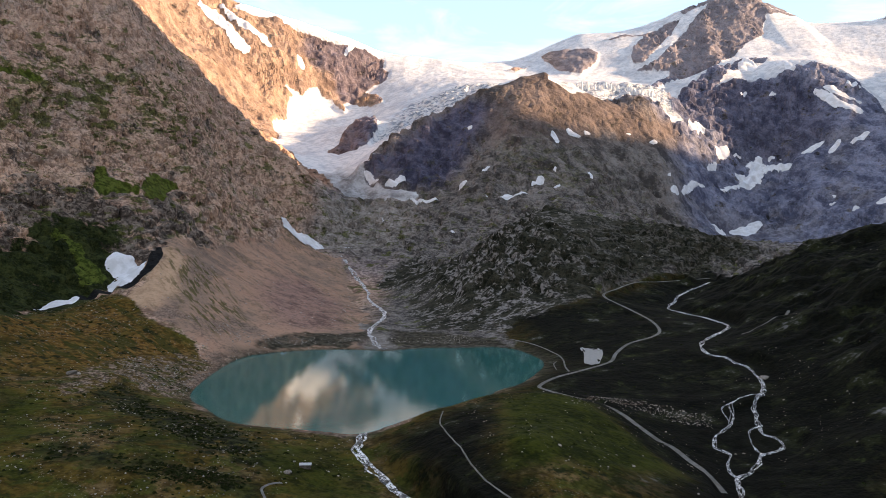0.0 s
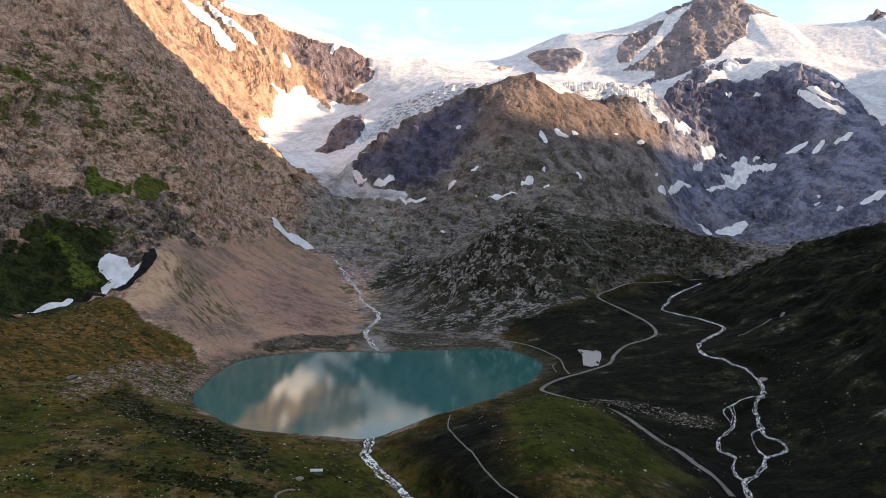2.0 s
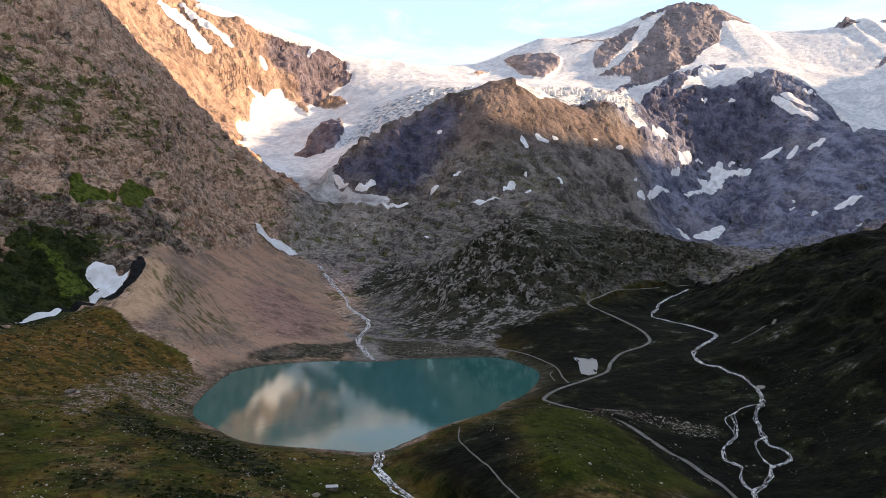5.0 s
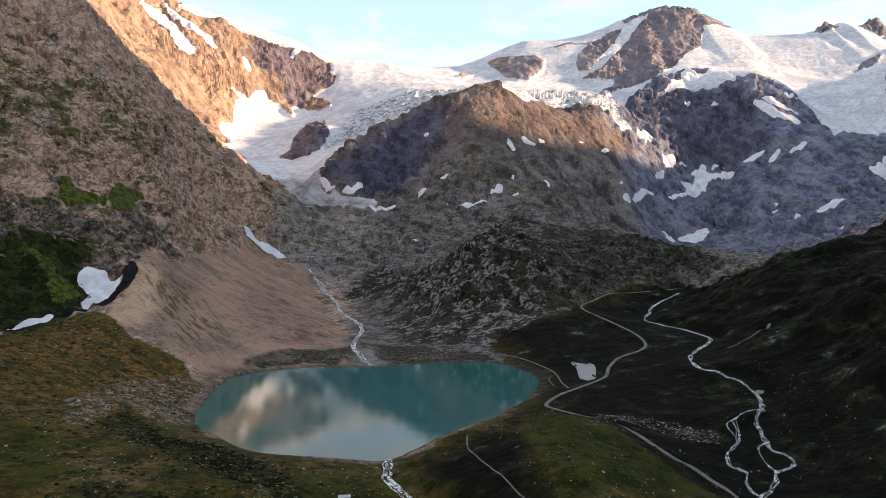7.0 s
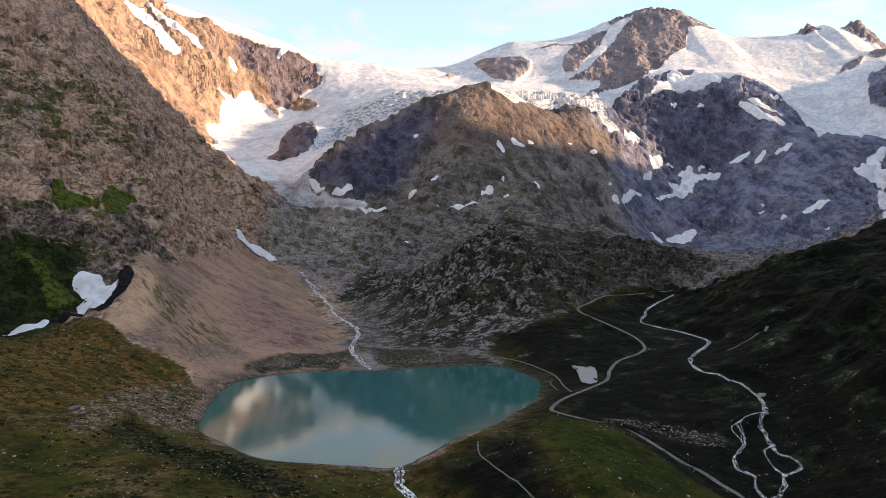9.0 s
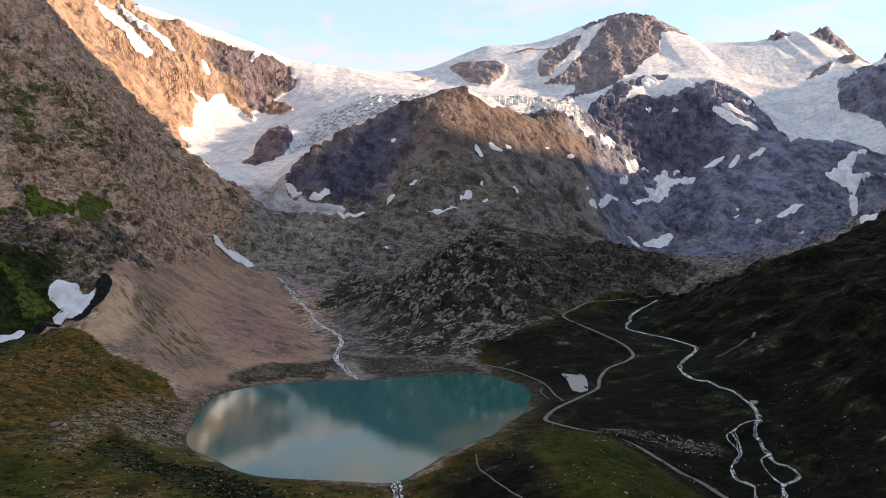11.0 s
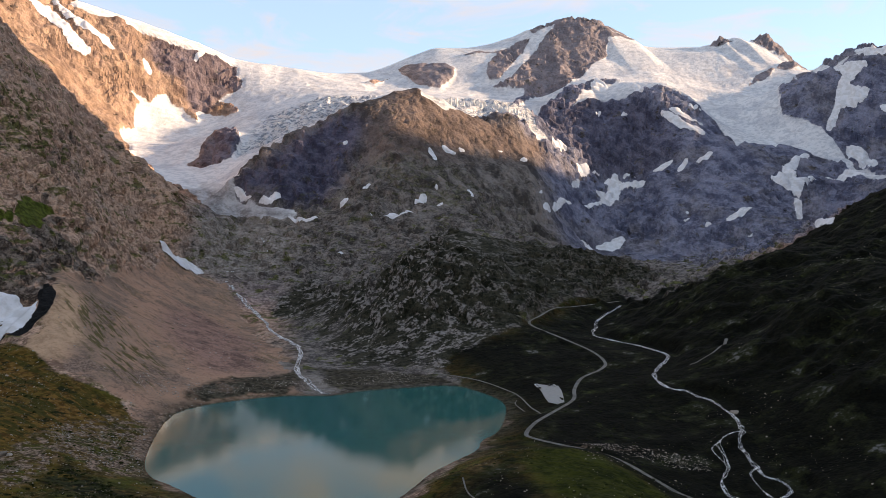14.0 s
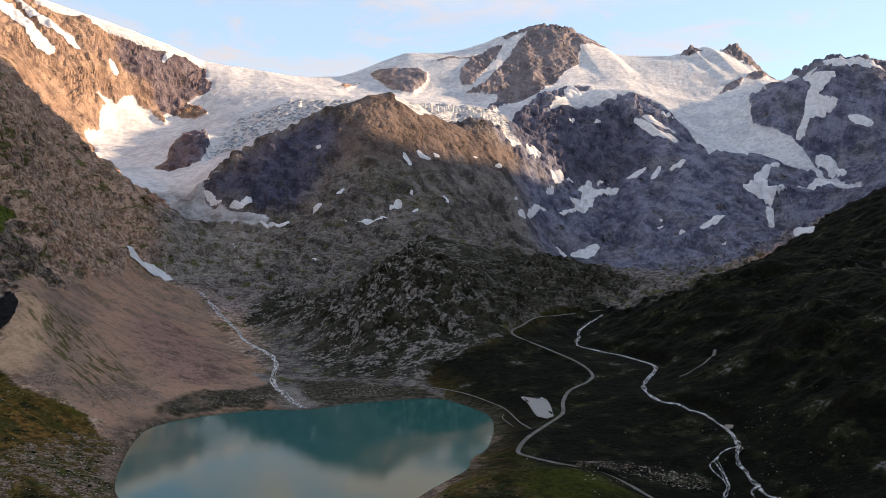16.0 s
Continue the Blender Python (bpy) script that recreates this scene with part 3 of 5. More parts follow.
NUNATAK_ROCK = [(-376, 2602), (-345, 2638), (-352, 2736), (-320, 2816), (-309, 2850), (-242, 2850), (-226, 2714), (-243, 2543), (-297, 2547), (-330,
    2530)]
ROCK_KNOB = [(-333, 3447), (-288, 3431), (-252, 3339), (-279, 3331), (-320, 3365)]
ICE_DIRTY = [(-357, 2256), (-309, 2370), (-212, 2221), (-212, 2199), (-142, 2115), (-62, 2041), (-137, 2053), (-215, 2107), (-252, 1992), (-306,
    2179)]
ROCK_A = [(860, 3762), (945, 3872), (1074, 3988), (1140, 3972), (1096, 3898), (980, 3747), (880, 3635), (843, 3643), (837, 3702)]
SUMMIT_ROCK = [(847, 3598), (1031, 3517), (1087, 3607), (1181, 3643), (1332, 3741), (1427, 3797), (1517, 3883), (1527, 3924), (1633, 3937), (1754,
    3962), (1659, 3981), (1554, 3958), (1474, 3992), (1319, 4004), (1211, 3920), (1110, 3833), (999, 3701), (916, 3619)]
ROCK_B = [(443, 3870), (500, 3894), (587, 3846), (668, 3825), (705, 3762), (678, 3680), (596, 3568), (547, 3569), (496, 3651)]
RIDGE_ROCK = [(2019, 3446), (2177, 3506), (2315, 3620), (2380, 3575), (2301, 3531), (2212, 3560), (2115, 3529)]
LEDGE_A = [(-501, 1155), (-494, 1169), (-473, 1164), (-454, 1168), (-453, 1148), (-470, 1136), (-484, 1126)]
LEDGE_B = [(-452, 1167), (-450, 1212), (-452, 1258), (-439, 1277), (-420, 1282), (-424, 1248), (-421, 1215), (-432, 1178)]
LEDGE_C = [(-646, 1178), (-629, 1200), (-610, 1220), (-614, 1210), (-631, 1188), (-644, 1175)]
LEDGE_D = [(-601, 1245), (-592, 1272), (-570, 1303), (-572, 1288), (-596, 1263)]
LEDGE_E = [(-487, 1014), (-472, 1015), (-446, 1001), (-426, 991), (-417, 976), (-427, 958), (-473, 998)]
SPUR_GREEN = [(-655, 1194), (-610, 1273), (-537, 1406), (-493, 1512), (-454, 1455), (-460, 1324), (-520, 1269), (-568, 1185), (-614, 1118)]
SPUR_DARK = [(-561, 1020), (-533, 1080), (-506, 1155), (-444, 1162), (-400, 1253), (-344, 1245), (-356, 1048), (-424, 1034), (-489, 1018), (-530, 963)]
WARM_CRAG = [(-628, 3544), (-551, 3603), (-429, 3634), (-326, 3756), (-277, 3638), (-268, 3536), (-336, 3482), (-394, 3358), (-446, 3397), (-478,
    3453), (-548, 3434), (-620, 3436)]
TAN_SCREE = [(-373, 1070), (-329, 1032), (-308, 936), (-322, 868), (-364, 894), (-359, 966)]
GREEN_RILLS = [(-353, 1050), (-330, 1082), (-273, 1014), (-227, 940), (-230, 854), (-270, 867), (-325, 956)]
RED_SCREE = [(-267, 1341), (-222, 1416), (-138, 1243), (-130, 1014), (-181, 981), (-236, 1057)]
RIM_A = [(-200, 870), (-192, 902), (-164, 960), (-124, 967), (-91, 1020), (-82, 948), (-104, 890), (-140, 894), (-183, 860)]
RIM_B = [(-66, 1038), (-1, 1025), (60, 960), (78, 924), (45, 926), (-39, 902), (-60, 926)]
FAN = [(-109, 1080), (-89, 1060), (-62, 965), (-49, 894), (-80, 884), (-85, 956)]
GREY_SLABS = [(-295, 1864), (-243, 2099), (-95, 2067), (-52, 1844), (-102, 1733), (-217, 1679), (-280, 1740), (-306, 1780)]
KNOLL_TOP = [(182, 1389), (226, 1425), (249, 1367), (261, 1341), (223, 1294), (188, 1308)]
DOME_CAP = [(129, 2346), (180, 2381), (413, 3483), (379, 2465), (488, 2585), (632, 2511), (727, 2596), (754, 2548), (604, 2386), (475, 2325), (365,
    2249), (241, 2126), (127, 2212), (98, 2281)]
# shaded left side of the dome, darkened in the colour
DOME_SHADE = [(-215, 2224), (-138, 2266), (19, 2368), (113, 2353), (128, 2314), (90, 2228), (6, 2067), (-127, 2110), (-201, 2188)]
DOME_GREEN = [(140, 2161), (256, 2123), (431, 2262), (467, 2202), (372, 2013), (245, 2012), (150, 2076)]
# shaded front of the dark peak, darkened in the colour
PEAK_SHADE = [(858, 3003), (1098, 3010), (1172, 3010), (1107, 3003), (1250, 2946), (1308, 2799), (1330, 2680), (1212, 2703), (1108, 2721), (957, 2728),
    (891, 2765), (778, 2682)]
LUSH_A = [(-310, 562), (-294, 560), (-260, 520), (-240, 473), (-243, 456), (-252, 456)]
LUSH_B = [(-113, 487), (-95, 518), (-64, 534), (-37, 450), (-65, 420), (-87, 443), (-101, 462)]
HEATH_A = [(-267, 600), (-253, 632), (-227, 616), (-197, 580), (-178, 585), (-138, 540), (-112, 510), (-87, 486), (-90, 466), (-115, 465), (-143,
    480), (-176, 506), (-209, 537)]
HEATH_B = [(-219, 448), (-180, 438), (-140, 441), (-103, 441), (-107, 423), (-143, 421), (-181, 420), (-212, 427)]
DEBRIS = [(-273, 572), (-296, 644), (-285, 733), (-261, 767), (-213, 792), (-189, 786), (-176, 712), (-199, 653), (-218, 641), (-238, 634), (-260,
    651)]
RUSSET = [(-438, 795), (-360, 878), (-322, 850), (-256, 804), (-253, 761), (-288, 702), (-301, 653), (-340, 667), (-343, 621)]
SHORE_PATH = [(48, 997), (67, 965), (86, 945), (106, 917), (120, 878), (127, 840), (123, 788), (122, 758)]
SIDE_PATH = [(113, 779), (115, 815), (120, 828)]
HILL_TRACK = [(314, 838), (323, 835), (334, 834), (348, 838), (378, 874)]
KNOB_PATH = [(2, 563), (0, 539), (4, 513), (10, 483), (16, 451), (22, 426), (30, 405), (36, 394), (42, 385)]
CAMP_TRACK = [(-92, 420), (-96, 430), (-95, 436), (-92, 442), (-88, 445)]
SNOW = [
    [(-421, 998), (-422, 1025), (-405, 1031), (-376, 1021), (-370, 1002), (-368, 973), (-372, 961), (-382, 945), (-408, 977), (-402, 988), (-399,
     998), (-409, 996), (-413, 1001)],
    [(-451, 880), (-448, 906), (-439, 927), (-424, 936), (-421, 927), (-434, 909), (-447, 897)],
    [(-323, 1601), (-327, 1727), (-298, 1735), (-273, 1734), (-254, 1728), (-257, 1672), (-271, 1612), (-291, 1598), (-309, 1592)],
    [(94, 1938), (113, 1922), (140, 1920), (179, 1973), (206, 1973), (208, 1927), (172, 1898), (147, 1917), (113, 1920)],
    [(213, 2005), (231, 2019), (249, 2030), (252, 2015), (237, 2005), (221, 1991)],
    [(834, 2462), (891, 2504), (966, 2588), (928, 2595), (1013, 2665), (990, 2677), (1033, 2724), (1075, 2745), (1069, 2717), (1084, 2696), (1123,
     2687), (1157, 2693), (1137, 2661), (1105, 2663), (1070, 2679), (1046, 2655), (1002, 2586), (961, 2573), (898, 2498)],
    [(889, 2666), (937, 2697), (973, 2717), (1006, 2723), (969, 2706), (935, 2672), (879, 2596), (889, 2650)],
    [(631, 2262), (651, 2279), (661, 2272), (655, 2260), (634, 2253)],
    [(663, 2268), (709, 2363), (752, 2396), (789, 2432), (717, 2362)],
    [(759, 2295), (809, 2355), (821, 2336), (783, 2254), (772, 2276)],
    [(824, 2334), (852, 2357), (884, 2355), (935, 2361), (917, 2335), (871, 2298), (840, 2323)],
    [(289, 2226), (309, 2249), (310, 2182), (295, 2180)],
    [(343, 2298), (364, 2295), (389, 2292), (366, 2278), (344, 2271)],
    [(395, 2318), (412, 2324), (418, 2321), (399, 2304)],
    [(1298, 2870), (1334, 2838), (1351, 2811), (1377, 2782), (1411, 2772), (1417, 2745), (1380, 2747), (1350, 2766), (1314, 2814), (1302, 2854)],
    [(1318, 2869), (1370, 2853), (1417, 2824), (1454, 2819), (1390, 2809), (1341, 2831)],
    [(1415, 2889), (1482, 2919), (1486, 2905), (1429, 2871)],
    [(1151, 3188), (1192, 3092), (1145, 3049), (1120, 3070), (1109, 3101)],
    [(1273, 3109), (1286, 3035), (1278, 2961), (1250, 2975)],
    [(1184, 2702), (1218, 2696), (1266, 2695), (1239, 2673), (1192, 2656)],
    [(1247, 2641), (1287, 2666), (1302, 2655), (1276, 2633), (1251, 2625)],
    [(1311, 2628), (1361, 2647), (1390, 2647), (1366, 2622), (1325, 2612)],
    [(785, 2639), (825, 2692), (868, 2756), (892, 2763), (871, 2713), (812, 2633)],
    [(1155, 2918), (1187, 2938), (1192, 2919)],
    [(1055, 2918), (1092, 2959), (1096, 2950), (1062, 2911)],
    [(371, 2103), (381, 2109), (381, 2057), (370, 2062)],
    [(-218, 2217), (-191, 2195), (-196, 2191), (-164, 2137), (-192, 2179), (-216, 2202)],
    [(-161, 2135), (-129, 2137), (-97, 2152), (-118, 2111), (-142, 2120)],
    [(-88, 2050), (-50, 2026), (-12, 2023), (-36, 2010), (-72, 2032)],
    [(33, 2039), (61, 2045), (53, 2011)],
    [(82, 2034), (103, 2063), (119, 2064), (109, 2056)],
    [(269, 2002), (294, 2015), (277, 1988)],
    [(62, 2281), (76, 2275), (75, 2264), (64, 2264)],
    [(274, 2059), (288, 2068), (285, 2056)],
    [(628, 2289), (647, 2307), (642, 2293)],
    [(1142, 2393), (1161, 2391), (1156, 2383)],
    [(1148, 2272), (1164, 2267), (1144, 2248)],
    [(1085, 2740), (1117, 2722), (1138, 2720), (1099, 2722)],
    [(811, 2510), (864, 2587), (868, 2577), (824, 2516)],
    [(-1016, 3289), (-978, 3395), (-928, 3382), (-882, 3315), (-835, 3294), (-792, 3262), (-781, 3244), (-812, 3204), (-860, 3220), (-897, 3255),
     (-979, 3316)],
    [(-969, 3444), (-901, 3415), (-818, 3365), (-776, 3388), (-735, 3393), (-716, 3340), (-763, 3353), (-809, 3330), (-877, 3366), (-935, 3409)],
    [(-632, 3422), (-604, 3426), (-586, 3397), (-609, 3378)],
    [(-454, 3558), (-417, 3637), (-399, 3636), (-432, 3559)],
    [(598, 2393), (637, 2420), (622, 2394)],
    [(529, 2388), (553, 2399), (543, 2387)],
    [(10, 1766), (27, 1772), (21, 1751)],
    [(1482, 2465), (1526, 2461), (1674, 2626), (1776, 2688), (1788, 2674), (1703, 2618), (1582, 2465), (1573, 2429), (1682, 2488), (1626, 2448),
     (1571, 2407), (1541, 2371), (1538, 2390), (1526, 2398), (1500, 2422)],
    [(1530, 2381), (1542, 2372), (1526, 2343), (1489, 2283), (1475, 2292), (1505, 2353)],
    [(1951, 2695), (1991, 2684), (2014, 2650), (1996, 2569), (1847, 2420), (1935, 2582), (1927, 2617)],
    [(824, 1331), (847, 1322), (757, 1193), (754, 1210), (821, 1321)],
    [(1196, 2238), (1245, 2232), (1370, 2350), (1269, 2209), (1225, 2215), (1192, 2213)],
    [(1939, 2784), (1991, 2816), (2026, 2847), (2068, 2886), (2105, 2902), (2087, 2948), (2145, 2921), (2189, 2871), (2150, 2870), (2104, 2866),
     (2084, 2869), (2144, 2805), (2122, 2790), (2075, 2787), (2040, 2814), (2008, 2805), (1982, 2786), (1947, 2772)],
    [(2135, 2746), (2163, 2715), (2180, 2656), (2160, 2650), (2141, 2688), (2130, 2721)],
    [(2214, 2992), (2243, 2961), (2334, 2891), (2367, 2848), (2362, 2823), (2311, 2848), (2283, 2894), (2219, 2882), (2197, 2921)],
    [(1752, 2542), (1833, 2543), (1854, 2448), (1802, 2420), (1817, 2522), (1701, 2446)],
    [(1200, 2133), (1217, 2127), (1210, 2121)],
    [(1723, 2858), (1756, 2833), (1699, 2728), (1690, 2771)],
    [(1125, 2369), (1142, 2343), (1131, 2344)],
    [(1152, 2280), (1172, 2267), (1154, 2251)],
]
RIVER = [(400, 1204, 55), (362, 1171, 46), (339, 1148, 40), (321, 1112, 34), (302, 1072, 30.2), (309, 1025, 30.2), (320, 992, 30.1), (327, 951, 30.1),
    (326, 911, 30), (304, 878, 27), (281, 850, 24), (264, 813, 22), (263, 783, 20), (274, 773, 19), (279, 757, 17), (285, 744, 16), (285, 725, 14),
    (280, 700, 12), (275, 681, 9), (267, 665, 7), (258, 653, 3), (249, 629, -1), (243, 606, -3), (240, 591, -5), (246, 583, -6), (246, 570, -8), (237,
    559, -9), (226, 553, -10), (217, 538, -11), (204, 523, -12.9), (193, 513, -13), (187, 492, -14), (183, 474, -15), (177, 450, -17), (170, 424,
    -19), (160, 390, -22), (150, 350, -26)]
RIVER_ARM = [(268, 666, 8), (255, 663, 7), (243, 656, 5), (235, 648, 3), (233, 635, -2), (226, 619, -4), (218, 606, -6), (204, 589, -8), (198, 573,
    -10), (202, 565, -10.9), (203, 555, -11), (195, 538, -12.9), (192, 521, -12.9), (193, 513, -13)]
RIVER_LOOP = [(243, 606, -3), (233, 597, -5), (228, 583, -7), (225, 564, -9), (226, 553, -10)]
RIVER_SPLIT = [(241, 654, 4), (228, 644, 1), (226, 630, -2), (226, 619, -4)]
OUTFLOW = [(-53, 556, 0), (-55, 533, -0.9), (-56, 521, -1), (-49, 508, -3), (-42, 493, -4), (-34, 478, -5), (-27, 466, -7), (-20, 455, -8), (-13, 444,
    -9), (-4, 420, -12), (12, 380, -16), (25, 340, -20)]
STREAM = [(-62, 893, 0), (-69, 902, 0.1), (-82, 955, 2), (-91, 1020, 2.0), (-83, 1153, 2.1), (-95, 1228, 4), (-119, 1323, 5), (-138, 1458, 10), (-164,
    1524, 25), (-185, 1586, 42), (-205, 1642, 57), (-224, 1712, 71)]
STREAM_HEAD = [(-224, 1712, 71), (-208, 1725, 74), (-193, 1736, 77)]
FALL = [(-146, 1914), (-137, 1861), (-126, 1816), (-120, 1805)]
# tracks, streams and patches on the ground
# band of painted shade along the moraine's inner flank
MORAINE_SHADE = [(-374, 1067), (-355, 1020), (-351, 993), (-353, 969), (-362, 956), (-372, 940), (-393, 943), (-416, 933), (-432, 912), (-450, 884), (-455, 893), (-437, 922), (-421, 946), (-403, 966), (-383, 945), (-372, 961), (-368, 973), (-366, 989), (-368, 1005), (-375, 1035), (-379, 1062)]
SLABS = [(-133, 1566), (-48, 1645), (32, 1445), (99, 1203), (156, 1178), (118, 1083), (67, 1047), (11, 1117), (-33, 1280), (-111, 1472)]
RUBBLE = [(105, 658), (146, 670), (181, 656), (216, 636), (209, 609), (184, 613), (156, 636), (122, 650)]
ROAD = [(408, 1230, 59), (326, 1200, 55), (282, 1170, 56), (246, 1130, 50), (221, 1099, 43), (236, 1010, 36), (246, 940, 31), (245, 900, 25), (230, 880, 21), (202, 860, 17), (182, 830, 12), (169, 800, 8), (135, 760, 7), (104, 720, 8), (86, 690, 7), (88, 680, 6), (102, 660, 6), (129, 642, 3), (140, 618, 2), (148, 590, -1), (157, 568, -5), (164, 559, -7), (169, 535, -9), (175, 505, -10), (176, 488, -12)]
RNG = np.random.RandomState(7)
LATTICE = RNG.rand(512, 512)


def vnoise(x, y):
    """Smooth noise from -1 to 1 on a unit lattice."""
    xi, yi = np.floor(x).astype(int), np.floor(y).astype(int)
    fx, fy = x - xi, y - yi
    fx, fy = fx * fx * fx * (fx * (fx * 6 - 15) + 10), fy * fy * fy * (fy * (fy * 6 - 15) + 10)
    x0, x1, y0, y1 = xi & 511, (xi + 1) & 511, yi & 511, (yi + 1) & 511
    a = LATTICE[y0, x0] * (1 - fx) + LATTICE[y0, x1] * fx
    b = LATTICE[y1, x0] * (1 - fx) + LATTICE[y1, x1] * fx
    return (a * (1 - fy) + b * fy) * 2 - 1


def fbm(x, y, size, octaves, gain=0.5, ridged=False, turn=0.6):
    total, amp, norm = np.zeros_like(x), 1.0, 0.0
    c, s = math.cos(turn), math.sin(turn)
    x, y = x / size + 17.3, y / size + 5.1
    for k in range(octaves):
        n = vnoise(x, y)
        if ridged:
            n = 1 - 2 * np.abs(n)
        total += amp * n
        norm += amp
        amp *= gain
        x, y = (c * x - s * y) * 2.03 + 31.7, (s * x + c * y) * 2.03 + 11.9
    return total / norm


def smooth(a, b, v):
    t = np.clip((v - a) / (b - a), 0, 1)
    return t * t * (3 - 2 * t)


def line_distance(x, y, pts, closed=False):
    """Distance to a line in plan, and how far along it (0 to n - 1) the nearest place is."""
    pts = [p[:2] for p in pts] + ([pts[0][:2]] if closed else [])
    best, along = np.full(x.shape, 1e9), np.zeros(x.shape)
    for i in range(len(pts) - 1):
        (ax, ay), (bx, by) = pts[i], pts[i + 1]
        dx, dy = bx - ax, by - ay
        t = np.clip(((x - ax) * dx + (y - ay) * dy) / (dx * dx + dy * dy + 1e-9), 0, 1)
        d = np.hypot(x - ax - t * dx, y - ay - t * dy)
        near = d < best
        best, along = np.where(near, d, best), np.where(near, i + t, along)
    return best, along


def inside(x, y, pts):
    hit = np.zeros(x.shape, bool)
    for i in range(len(pts)):
        (ax, ay), (bx, by) = pts[i - 1][:2], pts[i][:2]
        if ay == by:
            continue
        hit ^= ((ay > y) != (by > y)) & (x < (bx - ax) * (y - ay) / (by - ay) + ax)
    return hit


def signed(x, y, pts):
    """Distance to a closed outline, negative inside."""
    d = line_distance(x, y, pts, True)[0]
    return np.where(inside(x, y, pts), -d, d)


def rounded(pts, passes=2):
    """Corner-cut a closed outline."""
    for _ in range(passes):
        out = []
        for i in range(len(pts)):
            (ax, ay), (bx, by) = pts[i - 1], pts[i]
            out += [(ax * 0.75 + bx * 0.25, ay * 0.75 + by * 0.25), (ax * 0.25 + bx * 0.75, ay * 0.25 + by * 0.75)]
        pts = out
    return pts


SHORE = rounded(LAKE, 1)
SCATTER = {'spur_face', 'left_slope', 'fore', 'floor', 'knoll_face', 'rognon_face', 'basin', 'dark_face', 'icefall', 'summit_foot', 'plateau',
           'right_ice', 'far_right_face', 'hill_face', 'knob', 'warm_face', 'neve', 'nunatak', 'valley_out', 'behind'}


def land_points():
    pts = []
    for name, line in LAND.items():
        if name in SCATTER:
            pts += line
            continue
        if name in ('moraine', 'trough'):
            line = curve(line, 4)
        for a, b in zip(line, line[1:]):
            n = max(1, int(math.dist(a, b) / 45))
            pts += [tuple(p + (q - p) * k / n for p, q in zip(a, b)) for k in range(n)]
        pts.append(line[-1])
    for a, b in zip(SHORE, SHORE[1:] + SHORE[:1]):
        pts.append((a[0], a[1], 0.4))
    keep = []
    for p in pts:
        if all((p[0] - q[0]) ** 2 + (p[1] - q[1]) ** 2 > 36 for q in keep):
            keep.append(p)
    return np.array(keep, float)


def curve(pts, steps):
    """A smooth line through the points."""
    pts = [np.array(p, float) for p in pts]
    pts = [2 * pts[0] - pts[1]] + pts + [2 * pts[-1] - pts[-2]]
    out = []
    for a, b, c, d in zip(pts, pts[1:], pts[2:], pts[3:]):
        for k in range(steps):
            t = k / steps
            out.append(tuple(0.5 * (2 * b + (c - a) * t + (2 * a - 5 * b + 4 * c - d) * t * t + (3 * b - a - 3 * c + d) * t ** 3)))
    return out + [tuple(pts[-2])]


KNOTS = land_points()


def kernel_fit(knots):
    n = len(knots)
    d = np.hypot(knots[:, None, 0] - knots[None, :, 0], knots[:, None, 1] - knots[None, :, 1])
    m = np.zeros((n + 1, n + 1))
    m[:n, :n] = -np.sqrt(d * d + 9.0)
    m[:n, :n] += np.eye(n) * 2.0
    m[:n, n] = m[n, :n] = 1
    return np.linalg.solve(m, np.r_[knots[:, 2], 0])


WEIGHTS = kernel_fit(KNOTS)


def base_height(x, y):
    out = np.full(x.shape, WEIGHTS[-1])
    for (kx, ky, kz), w in zip(KNOTS, WEIGHTS):
        out -= w * np.sqrt((x - kx) ** 2 + (y - ky) ** 2 + 9.0)
    return out


def soft_zone(x, y, outline, edge, wobble=0.0, size=40.0):
    """1 inside an outline, fading to 0 over edge metres, with an uneven rim."""
    box = np.array([p[:2] for p in outline], float)
    out = np.zeros(x.shape)
    lo, hi = box.min(0) - edge - wobble, box.max(0) + edge + wobble
    near = (x > lo[0]) & (x < hi[0]) & (y > lo[1]) & (y < hi[1])
    px, py = x[near], y[near]
    d = signed(px, py, outline) + wobble * fbm(px, py, size, 4)
    out[near] = smooth(edge, -edge, d)
    return out


